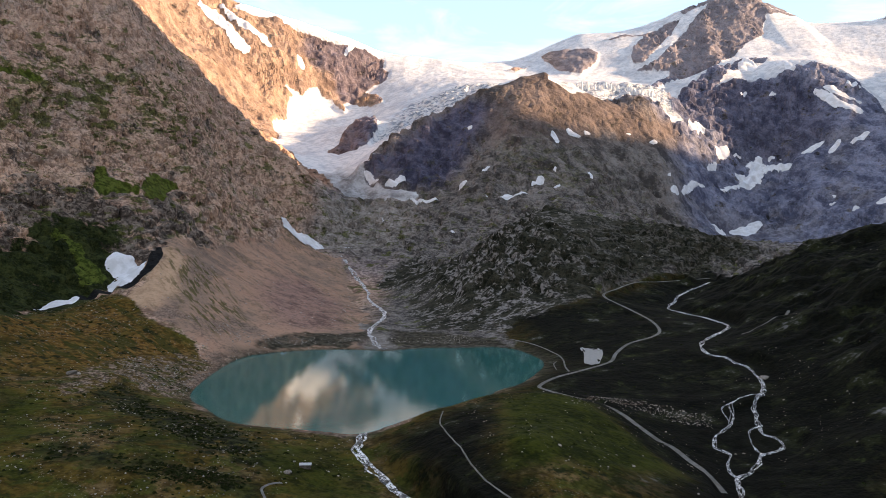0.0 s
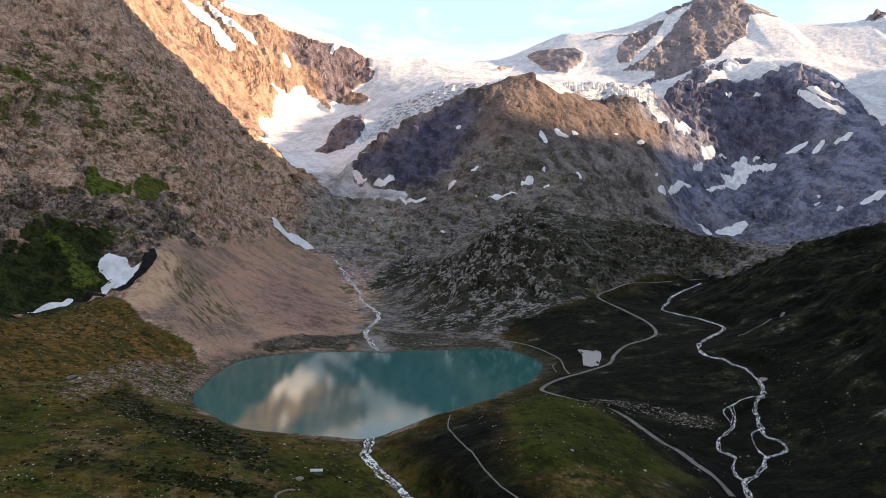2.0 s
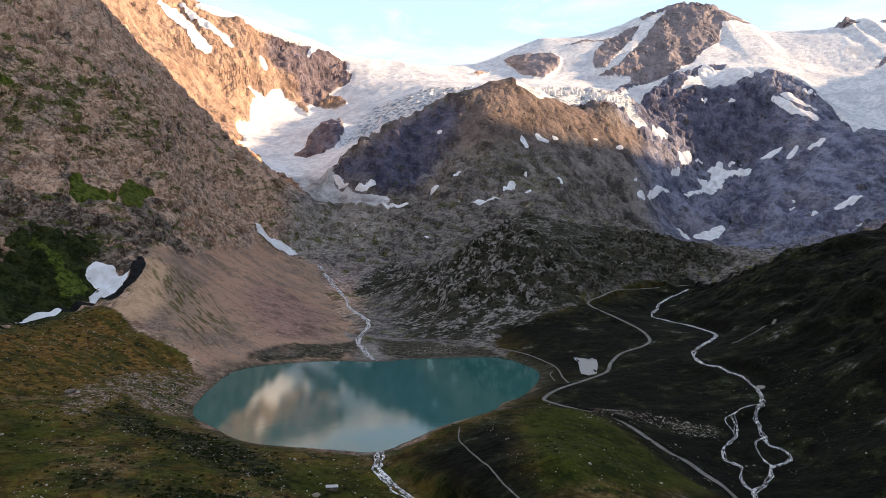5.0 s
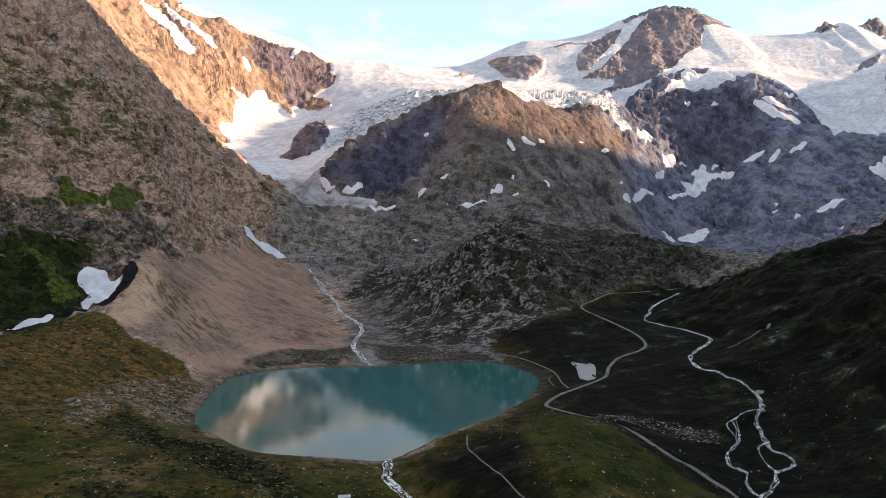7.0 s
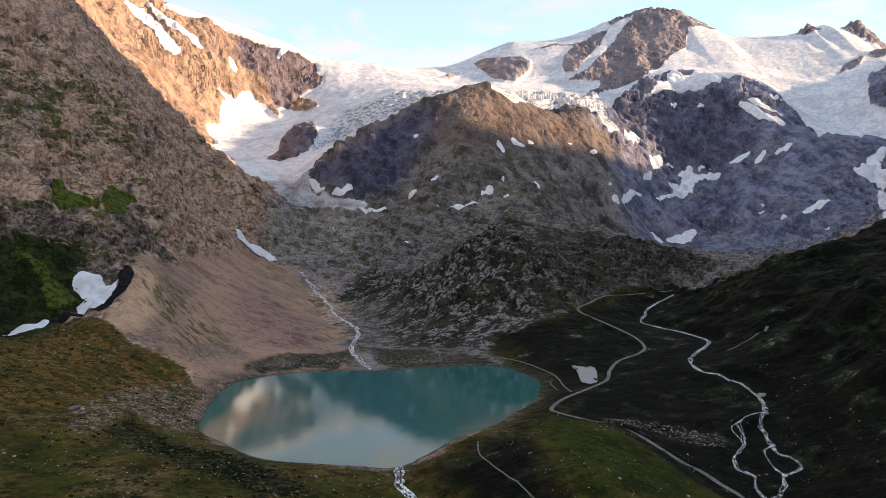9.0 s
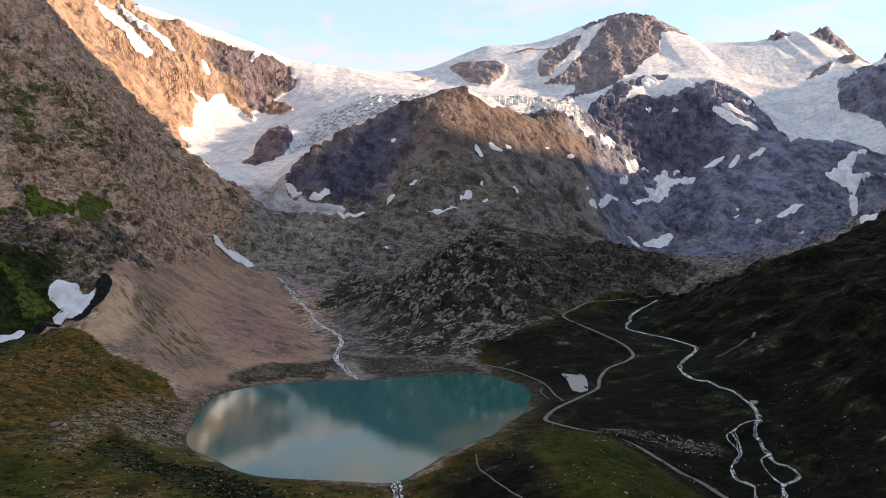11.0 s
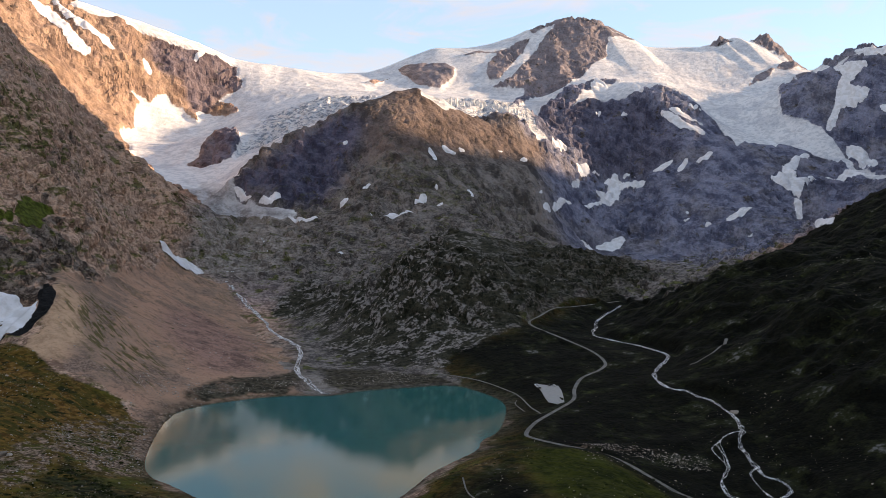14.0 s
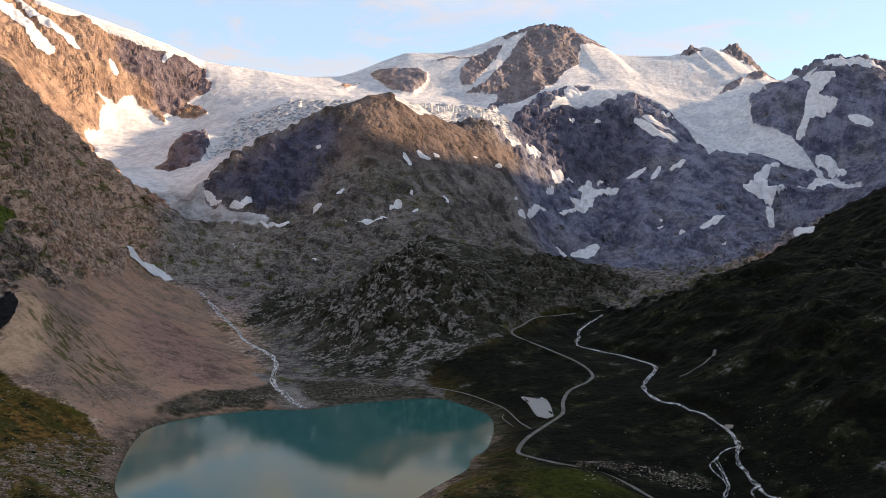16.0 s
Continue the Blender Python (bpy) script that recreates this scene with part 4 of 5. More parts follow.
def detail(x, y, h, zone):
    """Gullies, ribs and roughness on top of the large forms."""
    high = smooth(10, 150, h)
    far = smooth(1300, 2600, y)
    shore = smooth(0, 70, signed(x, y, SHORE))
    ice = np.maximum.reduce([zone['ice'], zone['dirty']])
    turf = np.maximum.reduce([zone['grass'], zone['talus'], zone['gravel']])
    crag = (1 - ice) * (1 - 0.8 * turf)
    wx, wy = x + 25 * fbm(x, y + 70, 130, 3), y + 25 * fbm(x + 90, y, 130, 3)
    rib = fbm(wx, wy, 260, 5, 0.5, True)
    rough = fbm(wx + 400, wy, 80, 4, 0.55)
    rough = rough + 0.35 * smooth(1500, 900, y) * fbm(wx, wy + 300, 12, 2)
    blocks = fbm(wx, wy + 900, 26, 2, 0.5) * smooth(3600, 1800, y)
    crest = fbm(wx + 60, wy, 42, 2, 0.5, True)
    # rills that run down the scree under the moraine
    rill = fbm((0.77 * x + 0.63 * y), (0.63 * x - 0.77 * y) / 9, 11, 2, 0.5, True)
    # seracs and crevasses
    serac = fbm(wx, wy, 40, 2, 0.6, True)
    low = fbm(x, y, 90, 5, 0.5)
    d = crag * ((7 + 24 * far) * high * rib + (1.0 + 7 * high + 7 * far * high) * rough + (0.6 + 2.6 * high + 1.5 * far) * blocks)
    hummock = fbm(x + 800, y, 26, 3, 0.5)
    d += turf * (1 - zone['talus']) * smooth(1100, 800, y) * (2.0 * low + 1.3 * hummock)
    d += turf * (2.2 * low + 0.5 * rough) * smooth(0, 60, np.abs(h) + 20)
    d += crag * high * np.maximum(zone['spur_side'], zone['slab']) * 4.5 * crest
    d += zone['talus'] * 0.9 * rill
    # buttresses and gullies that run down the great faces
    for weight, turn in ((zone['warm_side'], -0.75), (zone['spur_side'], -0.45), (zone['cold'], -1.75), (0.35 * zone['dome'], -1.3)):
        c, s = math.cos(turn), math.sin(turn)
        down, across = c * wx + s * wy, -s * wx + c * wy
        d += crag * weight * high * ((10 + 16 * far) * (fbm(across, down / 3.0, 230, 4, 0.5, True) - 0.15) + (3 + 4 * far) * fbm(across + 50, down / 3, 55, 2, 0.5, True))
    d += zone['dark'] * (1 - ice) * smooth(20, 60, h) * (7 * rough + 7 * low + 1.5 * blocks + 2.5 * crest)
    d += ice * (5 * far * low + (1.5 + 13 * zone['icefall']) * far * serac)
    crest_calm = 0.12 + 0.88 * smooth(12, 60, line_distance(x, y, LAND['moraine'])[0])
    return crest_calm * shore * d * (1 - 0.65 * zone['brown']) * (1 - 0.55 * smooth(3550, 3900, y) * smooth(-200, 100, x))


def ledges(x, y, h, zone):
    """Tilted rock bands: steep risers between narrow shelves."""
    rock = (1 - zone['ice']) * (1 - zone['talus']) * (1 - 0.9 * zone['grass']) * smooth(25, 70, h)
    wob = fbm(x, y, 120, 4)
    for size, weight in ((34.0, smooth(1500, 2300, y) * smooth(-0.25, 0.25, fbm(x + 70, y, 300, 2))), (21.0, smooth(2600, 1500, y) * smooth(-0.55, 0.05, fbm(x, y + 40, 220, 2)))):
        t = (h + 0.22 * x - 0.1 * y) / size + 2.2 * wob
        frac = t - np.floor(t)
        h = h + rock * weight * 0.75 * size * (smooth(0.5, 0.95, frac) - frac)
    return h


# how far the far skyline stands above or below the smooth crest lines: x, metres
CREST_LIFT = [(-960, -70), (-880, -28), (-800, -20), (-680, -13), (-430, -15), (-290, -20), (-240, -10), (-180, -2), (0, 2), (150, -4), (260, -10), (320, -22),
              (420, -18), (500, -12), (600, 2), (700, 16), (800, 33), (930, 41), (1040, 37), (1100, 27), (1200, 25), (1264, 8), (1320, 28), (1400, 38),
              (1500, 30), (1540, 38), (1614, 27), (1684, 18), (1745, -12), (1900, -4), (2060, -10), (2100, -25), (2140, -3), (2190, -15), (2240, 15),
              (2390, -20), (2430, 0)]


def crest_lift(x, y):
    lift = np.interp(x, [p[0] for p in CREST_LIFT], [p[1] for p in CREST_LIFT])
    return lift * smooth(3250, 3600, y + 350 * smooth(0, -300, x) - 250 * smooth(200, 600, x))


def vnoise3(x, y, z):
    """Smooth noise from -1 to 1 in space."""
    zi = np.floor(z).astype(int)
    f = z - zi
    f = f * f * (3 - 2 * f)
    return vnoise(x + 57.3 * zi, y + 91.7 * zi) * (1 - f) + vnoise(x + 57.3 * (zi + 1), y + 91.7 * (zi + 1)) * f


def crags(x, y, z, size):
    """Bulging blocks parted by sharp clefts, -0.5 to 0.5."""
    return np.abs(vnoise3(x / size, y / size, z / size)) ** 0.7 * 1.6 - 0.5


def grid_axes():
    ys = [350.0]
    while ys[-1] < 4750:
        ys.append(ys[-1] + 0.0025 * ys[-1])
    back, step = [350.0], 1.2
    while back[-1] > -1000:
        back.append(back[-1] - step)
        step *= 1.09
    ys = np.array(back[:0:-1] + ys)
    us = np.linspace(0, 1, 1060)
    outer = np.cumsum(0.0012 * 1.13 ** np.arange(44))
    us = np.r_[-outer[::-1], us, 1 + outer]
    return us, ys


def ground_xy():
    us, ys = grid_axes()
    reach = np.maximum(ys, 350)
    left, right = -0.62 * reach - 170, 0.95 * reach + 40
    x = left[:, None] + (right - left)[:, None] * us[None, :]
    return np.clip(x, -4000, 4600), np.repeat(ys[:, None], len(us), 1)


def upsample(coarse, ri, ci, nr, nc):
    r, c = np.arange(nr), np.arange(nc)
    mid = np.array([np.interp(c, ci, row) for row in coarse])
    k = np.clip(np.searchsorted(ri, r, 'right') - 1, 0, len(ri) - 2)
    t = ((r - ri[k]) / (ri[k + 1] - ri[k]))[:, None]
    return mid[k] * (1 - t) + mid[k + 1] * t


def zones(x, y):
    z = {}
    ice = np.maximum.reduce([soft_zone(x, y, o, 14, 8, 90) for o in (ICE_WEST, ICE_MID, ICE_RIGHT)])
    holes = np.maximum.reduce([soft_zone(x, y, o, 12, 8, 60) for o in (NUNATAK_ROCK, ROCK_KNOB, ROCK_A, ROCK_B, SUMMIT_ROCK, RIDGE_ROCK)])
    crest = np.interp(x, [p[0] for p in LAND['neve'][:4]] + [p[0] for p in LAND['summit']], [p[1] for p in LAND['neve'][:4]] + [p[1] for p in LAND['summit']])
    back = smooth(-150, -130, y - crest) * np.maximum.reduce([smooth(-290, -265, x) * smooth(1165, 1150, x), smooth(1590, 1620, x) * smooth(2060, 2040, x)])
    warm_crest = np.interp(x, [p[0] for p in LAND['warm']], [p[1] for p in LAND['warm']])
    back = np.maximum(back, smooth(-26, -14, y - warm_crest + 8 * fbm(x, y, 70, 3)) * smooth(-930, -880, x) * smooth(-240, -270, x))
    high_field = smooth(3420, 3480, y) * smooth(1540, 1580, x) * smooth(2560, 2500, x)
    for cx, cy, r in ((1330, 4100, 70), (1480, 4080, 100), (1600, 4060, 80), (2141, 3912, 55), (2455, 3900, 110)):
        holes = np.maximum(holes, smooth(r + 25, r - 25, np.hypot(x - cx, y - cy) + 40 * fbm(x, y, 60, 3)))
    z['ice'] = np.maximum.reduce([ice, back, high_field]) * (1 - holes)
    z['dirty'] = soft_zone(x, y, ICE_DIRTY, 25, 15)
    z['icefall'] = np.maximum(soft_zone(x, y, [(330, 2420), (430, 2760), (760, 2820), (760, 2640), (520, 2500)], 30, 10),
                              soft_zone(x, y, [(-230, 2600), (-150, 3150), (80, 3250), (330, 3150), (120, 2500), (-100, 2450)], 60, 20))
    z['ledge'] = np.maximum.reduce([soft_zone(x, y, o, 7, 9, 22) for o in (LEDGE_A, LEDGE_B, LEDGE_C, LEDGE_D, LEDGE_E, KNOLL_TOP)])
    z['grass'] = np.maximum.reduce([soft_zone(x, y, GRASS_LEFT, 16, 20, 60), soft_zone(x, y, GRASS_RIGHT, 25, 20), soft_zone(x, y, GRASS_REAR, 25, 20),
                                    0.3 * soft_zone(x, y, GRASS_KNOLL, 40, 30), z['ledge'], smooth(480, 440, y), soft_zone(x, y, GRASS_SHORE, 10, 6)])
    z['bright'] = np.maximum(soft_zone(x, y, KNOB_GREEN, 14, 12) * (1 - soft_zone(x, y, KNOB_SHADE, 16, 8)), 0.8 * np.maximum(soft_zone(x, y, LUSH_A, 14, 14, 30), soft_zone(x, y, LUSH_B, 14, 14, 30)))
    z['scrub'] = soft_zone(x, y, SCRUB, 35, 60, 70)
    z['talus'] = soft_zone(x, y, TALUS, 18, 25, 70)
    z['gravel'] = soft_zone(x, y, FAN, 8, 12, 20)
    z['warm'] = smooth(-250, -330, x) * smooth(2500, 2700, y)
    z['warm_side'] = smooth(-275, -385, x) * smooth(2450, 2650, y)
    z['spur_side'] = smooth(-230, -330, x) * smooth(1000, 1150, y) * smooth(2450, 2300, y)
    z['dome'] = smooth(-330, -230, x) * smooth(800, 650, x) * smooth(1750, 1950, y)
    z['slab'] = np.maximum(soft_zone(x, y, SLABS, 40, 40), soft_zone(x, y, KNOLL_ALL, 50, 40))
    # black mask: where the moraine's shade is painted
    z['black'] = soft_zone(x, y, MORAINE_SHADE, 2, 1, 12)
    z['debris'] = np.maximum(soft_zone(x, y, DEBRIS, 16, 20, 30), 0.6 * soft_zone(x, y, RUBBLE, 16, 25, 30))
    # a share of the warm tone paints bounced light onto the spur
    z['warm'] = np.maximum(z['warm'], 0.3 * z['spur_side'])
    # cold tint: grey rock, plus painted haze far right and the dome's shaded side
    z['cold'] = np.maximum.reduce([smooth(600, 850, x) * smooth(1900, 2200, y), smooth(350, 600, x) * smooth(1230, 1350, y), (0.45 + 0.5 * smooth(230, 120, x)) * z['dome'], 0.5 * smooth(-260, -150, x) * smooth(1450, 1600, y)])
    # dark mask: hillside and right bank, where the ridge's shade is painted in
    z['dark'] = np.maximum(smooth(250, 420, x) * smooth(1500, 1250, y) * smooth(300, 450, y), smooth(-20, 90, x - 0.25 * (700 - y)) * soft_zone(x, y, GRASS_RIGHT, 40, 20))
    # adds the knob's painted shade to the dark turf
    z['dark'] = np.maximum(z['dark'], soft_zone(x, y, [(p[0] + (6 if p[0] > 20 else 0), p[1]) for p in KNOB_SHADE], 22, 8))
    z['drab'] = np.maximum(smooth(-330, -230, x) * smooth(1500, 1750, y), smooth(-140, -70, x) * smooth(870, 910, y)) * smooth(760, 600, x) * smooth(2650, 2450, y)
    z['brown'] = soft_zone(x, y, DOME_CAP, 45, 40, 90)
    # dome and peak get painted shade; warm crag and nunatak are darker rock
    z['shade_and_crag'] = np.maximum.reduce([soft_zone(x, y, DOME_SHADE, 40, 30, 80), 0.75 * soft_zone(x, y, PEAK_SHADE, 50, 40, 90), 0.7 * soft_zone(x, y, WARM_CRAG, 25, 25, 60), 0.75 * soft_zone(x, y, NUNATAK_ROCK, 30)])
    z['dark_crag'] = soft_zone(x, y, SPUR_DARK, 40, 40, 60)
    z['green'] = np.maximum.reduce([soft_zone(x, y, SPUR_GREEN, 40, 40, 70), 0.9 * soft_zone(x, y, DOME_GREEN, 50, 40, 80)])
    z['tan'] = soft_zone(x, y, TAN_SCREE, 12, 10, 30)
    z['rills'] = soft_zone(x, y, GREEN_RILLS, 18, 20, 40)
    z['red'] = soft_zone(x, y, RED_SCREE, 30, 30, 60)
    z['rim'] = np.maximum.reduce([np.minimum(1, 1.6 * soft_zone(x, y, SHORE, 26, 5, 20)), soft_zone(x, y, RIM_A, 6, 14, 25), soft_zone(x, y, RIM_B, 6, 14, 25)])
    z['grey'] = soft_zone(x, y, GREY_SLABS, 40, 50, 70)
    z['heath'] = np.maximum(soft_zone(x, y, HEATH_A, 9, 14, 22), 0.8 * soft_zone(x, y, HEATH_B, 9, 16, 22))
    z['russet'] = soft_zone(x, y, RUSSET, 30, 30, 50)
    z['snow'] = np.maximum.reduce([soft_zone(x, y, [(p[0] + 0.12 * (p[0] - sum(q[0] for q in o) / len(o)), p[1] + 0.12 * (p[1] - sum(q[1] for q in o) / len(o))) for p in o], 14) for o in SNOW])
    return z


GRASS_SHORE = [(-150, 566), (-100, 561), (-66, 549), (-40, 548), (-20, 562), (0, 500), (20, 380), (-150, 380)]
GRASS_REAR = [(420, 1160), (480, 1210), (600, 1230), (728, 1260), (943, 1330), (1200, 1350), (1300, 1200), (1000, 950), (650, 900), (500, 990)]
KNOLL_ALL = [(-30, 1050), (60, 1000), (200, 1080), (330, 1230), (440, 1290), (600, 1390), (560, 1480), (200, 1500), (60, 1400), (-40, 1250)]


BEDS = ((ROAD, 3.5, 9), (RIVER, 8, 22), (RIVER_ARM, 5, 12), (RIVER_LOOP, 4, 9), (RIVER_SPLIT, 3, 6), (OUTFLOW, 6, 18), (STREAM, 7, 30))


def graded(x, y, h):
    """Level the ground along the road and the streams."""
    for line, flat, edge in BEDS:
        pts = np.array(line, float)
        lo, hi = pts.min(0) - edge, pts.max(0) + edge
        near = (x > lo[0]) & (x < hi[0]) & (y > lo[1]) & (y < hi[1])
        smoothed = curve(line, 6)
        d, along = line_distance(x[near], y[near], smoothed)
        z = np.interp(along, np.arange(len(smoothed)), [p[2] for p in smoothed])
        w = smooth(edge, flat, d)
        h[near] = h[near] * (1 - w) + z * w
    return h


def build_heights(with_zones=True):
    gx, gy = ground_xy()
    nr, nc = gx.shape
    ri, ci = np.r_[np.arange(0, nr - 1, 4), nr - 1], np.r_[np.arange(0, nc - 1, 5), nc - 1]
    h = upsample(base_height(gx[np.ix_(ri, ci)], gy[np.ix_(ri, ci)]), ri, ci, nr, nc)
    zone = zones(gx, gy) if with_zones else {k: 0 * gx for k in ('ice', 'dirty', 'grass', 'talus', 'gravel', 'icefall', 'warm_side', 'spur_side', 'cold', 'dome', 'dark', 'slab', 'brown')}
    h = h + detail(gx, gy, h, zone)
    if with_zones:
        h = ledges(gx, gy, h, zone)
    h = h + crest_lift(gx, gy)
    h = graded(gx, gy, h)
    sd = signed(gx, gy, SHORE)
    dry = sd > 0
    rim = np.where((gy < 640) & (gx > -120) & (gx < 60), -14.0, 0.25)
    h = np.where(dry & (sd < 70), np.maximum(h, np.where(sd < 6, 0.15, rim)), h)
    h = np.where(dry, h, -0.6 - 9 * smooth(0, 60, -sd))
    return gx, gy, h, sd, zone
GX, GY, GZ, SHORE_D, ZONE = build_heights()


def broken_rock():
    """Places of the grid's corners, with the bare rock pushed in and out along its slope."""
    sx = np.gradient(GZ, axis=1) / np.maximum(np.gradient(GX, axis=1), 0.2)
    sy = (np.gradient(GZ, axis=0) - sx * np.gradient(GX, axis=0)) / np.gradient(GY, axis=0)
    n = 1 / np.sqrt(1 + sx * sx + sy * sy)
    steep = smooth(0.25, 0.7, np.hypot(sx, sy))
    bare = (1 - ZONE['ice']) * (1 - ZONE['talus']) * (1 - 0.85 * ZONE['grass']) * (1 - ZONE['gravel']) * (1 - ZONE['snow'])
    bare = bare * smooth(3, 25, SHORE_D) * smooth(12, 60, GZ) * (0.25 + 0.75 * steep) * smooth(900, 1000, GY)
    for line, flat, edge in BEDS:
        bare = bare * smooth(flat, 2.5 * flat, line_distance(GX, GY, line)[0]) if line is not STREAM else bare
    far = smooth(1500, 2600, GY)
    wx, wy, wz = GX + 8 * vnoise3(GX / 37, GY / 37, GZ / 37), GY, GZ + 8 * vnoise3(GX / 41 + 9, GY / 41, GZ / 41)
    push = (5 + 3 * far) * crags(wx, wy, wz * 0.8, 46) + 6.5 * crags(wx + 99, wy, wz, 21) + 3.6 * (1 - 0.4 * far) * crags(wx, wy + 77, wz, 9.5)
    push = push * bare * (0.85 - 0.25 * far - 0.3 * ZONE['warm_side'] - 0.2 * ZONE['dome'] * far) * (1 - 0.65 * smooth(3250, 3600, GY) * smooth(0, 300, GX))
    return GX - sx * n * push, GY - sy * n * push, GZ + n * push, bare


PX, PY, PZ, BARE = broken_rock()


def sheet(name, mask, material, attributes):
    """Mesh of the grid faces picked by mask."""
    nr, nc = GX.shape
    r, c = np.nonzero(mask)
    quads = np.stack([r * nc + c, r * nc + c + 1, (r + 1) * nc + c + 1, (r + 1) * nc + c], 1)
    used, inv = np.unique(quads, return_inverse=True)
    inv = inv.reshape(quads.shape)
    me = bpy.data.meshes.new(name)
    me.vertices.add(len(used))
    co = np.stack([PX.ravel()[used], PY.ravel()[used], PZ.ravel()[used]], 1)
    me.vertices.foreach_set("co", co.astype(np.float32).ravel())
    me.loops.add(quads.size)
    me.loops.foreach_set("vertex_index", inv.astype(np.int32).ravel())
    me.polygons.add(len(quads))
    me.polygons.foreach_set("loop_start", np.arange(0, quads.size, 4, dtype=np.int32))
    me.polygons.foreach_set("use_smooth", BARE[r, c] < 0.35)
    me.update(calc_edges=True)
    for key, values in attributes.items():
        at = me.attributes.new(key, 'FLOAT', 'POINT')
        at.data.foreach_set("value", values.ravel()[used].astype(np.float32))
    me.materials.append(material)
    return new(name, me)
# ---- the large structure ----
def face(v):
    return (v[:-1, :-1] + v[1:, :-1] + v[:-1, 1:] + v[1:, 1:]) / 4


FX, FY, FZ = face(GX), face(GY), face(GZ)
ZONE['moss'] = smooth(2400, 1700, GY) * smooth(700, 420, GZ) * (1 - ZONE['talus'])
MASKS = {k: ZONE[k] for k in ('grass', 'bright', 'dark', 'scrub', 'talus', 'gravel', 'warm', 'cold', 'moss', 'dirty', 'slab', 'black', 'debris', 'ice', 'icefall', 'ledge', 'brown', 'drab', 'shade_and_crag', 'dark_crag', 'green', 'tan', 'rills',
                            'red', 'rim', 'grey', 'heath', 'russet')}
is_ice = (face(ZONE['ice']) > 0.5) & (FY > 1950)
rest = ~is_ice
spur = rest & (FX < -255 - 0.06 * (FY - 1000)) & (FY > 960) & (FY < 2420) & (face(ZONE['talus']) < 0.5)
warm_side = rest & ~spur & (FX < -235) & (FY > 2420)
dome = rest & (FX > -330) & (FX < 790) & (FY > 1840) & (FY < 2900) & ~warm_side
dark_side = rest & (FX >= 790) & (FX < 1540) & (FY > 2280) & (FY < 3250)
summit = rest & (FX >= -235) & (FX < 1990) & (FY > 2900) & ~dark_side & ~dome
east_side = rest & (FX >= 1540) & (FY > 2150) & ~summit
hill = rest & (FX > 330) & (FY < 2150) & (FX > 330 + 0.25 * np.abs(FY - 800)) & (FY > 450)
ground = rest & ~(spur | warm_side | dome | dark_side | summit | east_side | hill)
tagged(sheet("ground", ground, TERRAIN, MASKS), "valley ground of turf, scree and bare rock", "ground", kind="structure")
for name, mask, label in (
        ("mountain", spur, "steep craggy brown mountainside with grassy ledges above the lake"),
        ("mountain", warm_side, "sunlit orange rock wall streaked with snow gullies"),
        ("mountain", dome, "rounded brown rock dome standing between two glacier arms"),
        ("mountain", dark_side, "dark blue-grey rock peak with snow patches, shade and haze in its colour"),
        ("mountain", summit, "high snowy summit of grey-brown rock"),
        ("mountain", east_side, "blue-grey rock peaks above a hanging glacier, haze in their colour"),
        ("hill", hill, "green hillside darkened by painted shade, with scattered pale outcrops")):
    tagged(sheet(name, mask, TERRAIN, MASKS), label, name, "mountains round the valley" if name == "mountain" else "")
ice_things = new("glacier")
tagged(ice_things, "white crevassed glacier flowing down to a grey dirty tongue", "glacier")
ice_things.location = (-150, 2050, 0)
fall_part = face(ZONE['icefall']) > 0.5
tongue_part = (FX < 0) & (FY < 2700) & ~fall_part
upper_part = (FX >= 330) & ~fall_part
for name, mask, label in (("icefall", fall_part, "broken seracs"), ("tongue", tongue_part, "grey ice strewn with gravel"), ("snowfield", upper_part, ""),
                          ("neve", ~fall_part & ~tongue_part & ~upper_part & (FX < 330), "")):
    ob = sheet(name, is_ice & mask, TERRAIN, MASKS)
    ob.parent = ice_things
    ob.matrix_parent_inverse = Matrix.Translation((150, -2050, 0))
    if label:
        ob["label"] = label


def serac_mesh(seed):
    """A fluted, leaning pillar of ice with a broken top, one unit high."""
    r = random.Random(seed)
    verts, faces, n = [], [], 9
    lean = (r.uniform(-0.1, 0.1), r.uniform(-0.12, 0.02))
    flute = [r.uniform(0.72, 1.15) for _ in range(n)]
    tip = [r.uniform(0.78, 1.0) for _ in range(n)]
    for level, wide in ((-0.25, 1.1), (0.15, 1.0), (0.5, 0.92), (0.8, 0.78), (1.0, 0.5)):
        for i in range(n):
            a = 6.283 * i / n
            q = wide * flute[i] * (1 + 0.08 * math.sin(9 * level + 2 * i))
            z = level * (tip[i] if level > 0.7 else 1)
            verts.append((0.5 * q * math.cos(a) + lean[0] * level, 0.5 * q * math.sin(a) + lean[1] * level, z))
    for k in range(4):
        faces += [(k * n + i, k * n + (i + 1) % n, (k + 1) * n + (i + 1) % n, (k + 1) * n + i) for i in range(n)]
    faces.append([4 * n + i for i in range(n)])
    me = bpy.data.meshes.new("serac")
    me.from_pydata(verts, [], faces)
    me.materials.append(SERAC_ICE)
    return me


SERAC_EDGE = [(416, 2640, 530), (448, 2642, 533), (488, 2652, 533), (540, 2668, 533), (589, 2660, 528), (636, 2648, 520), (690, 2660, 510), (722, 2668, 496)]


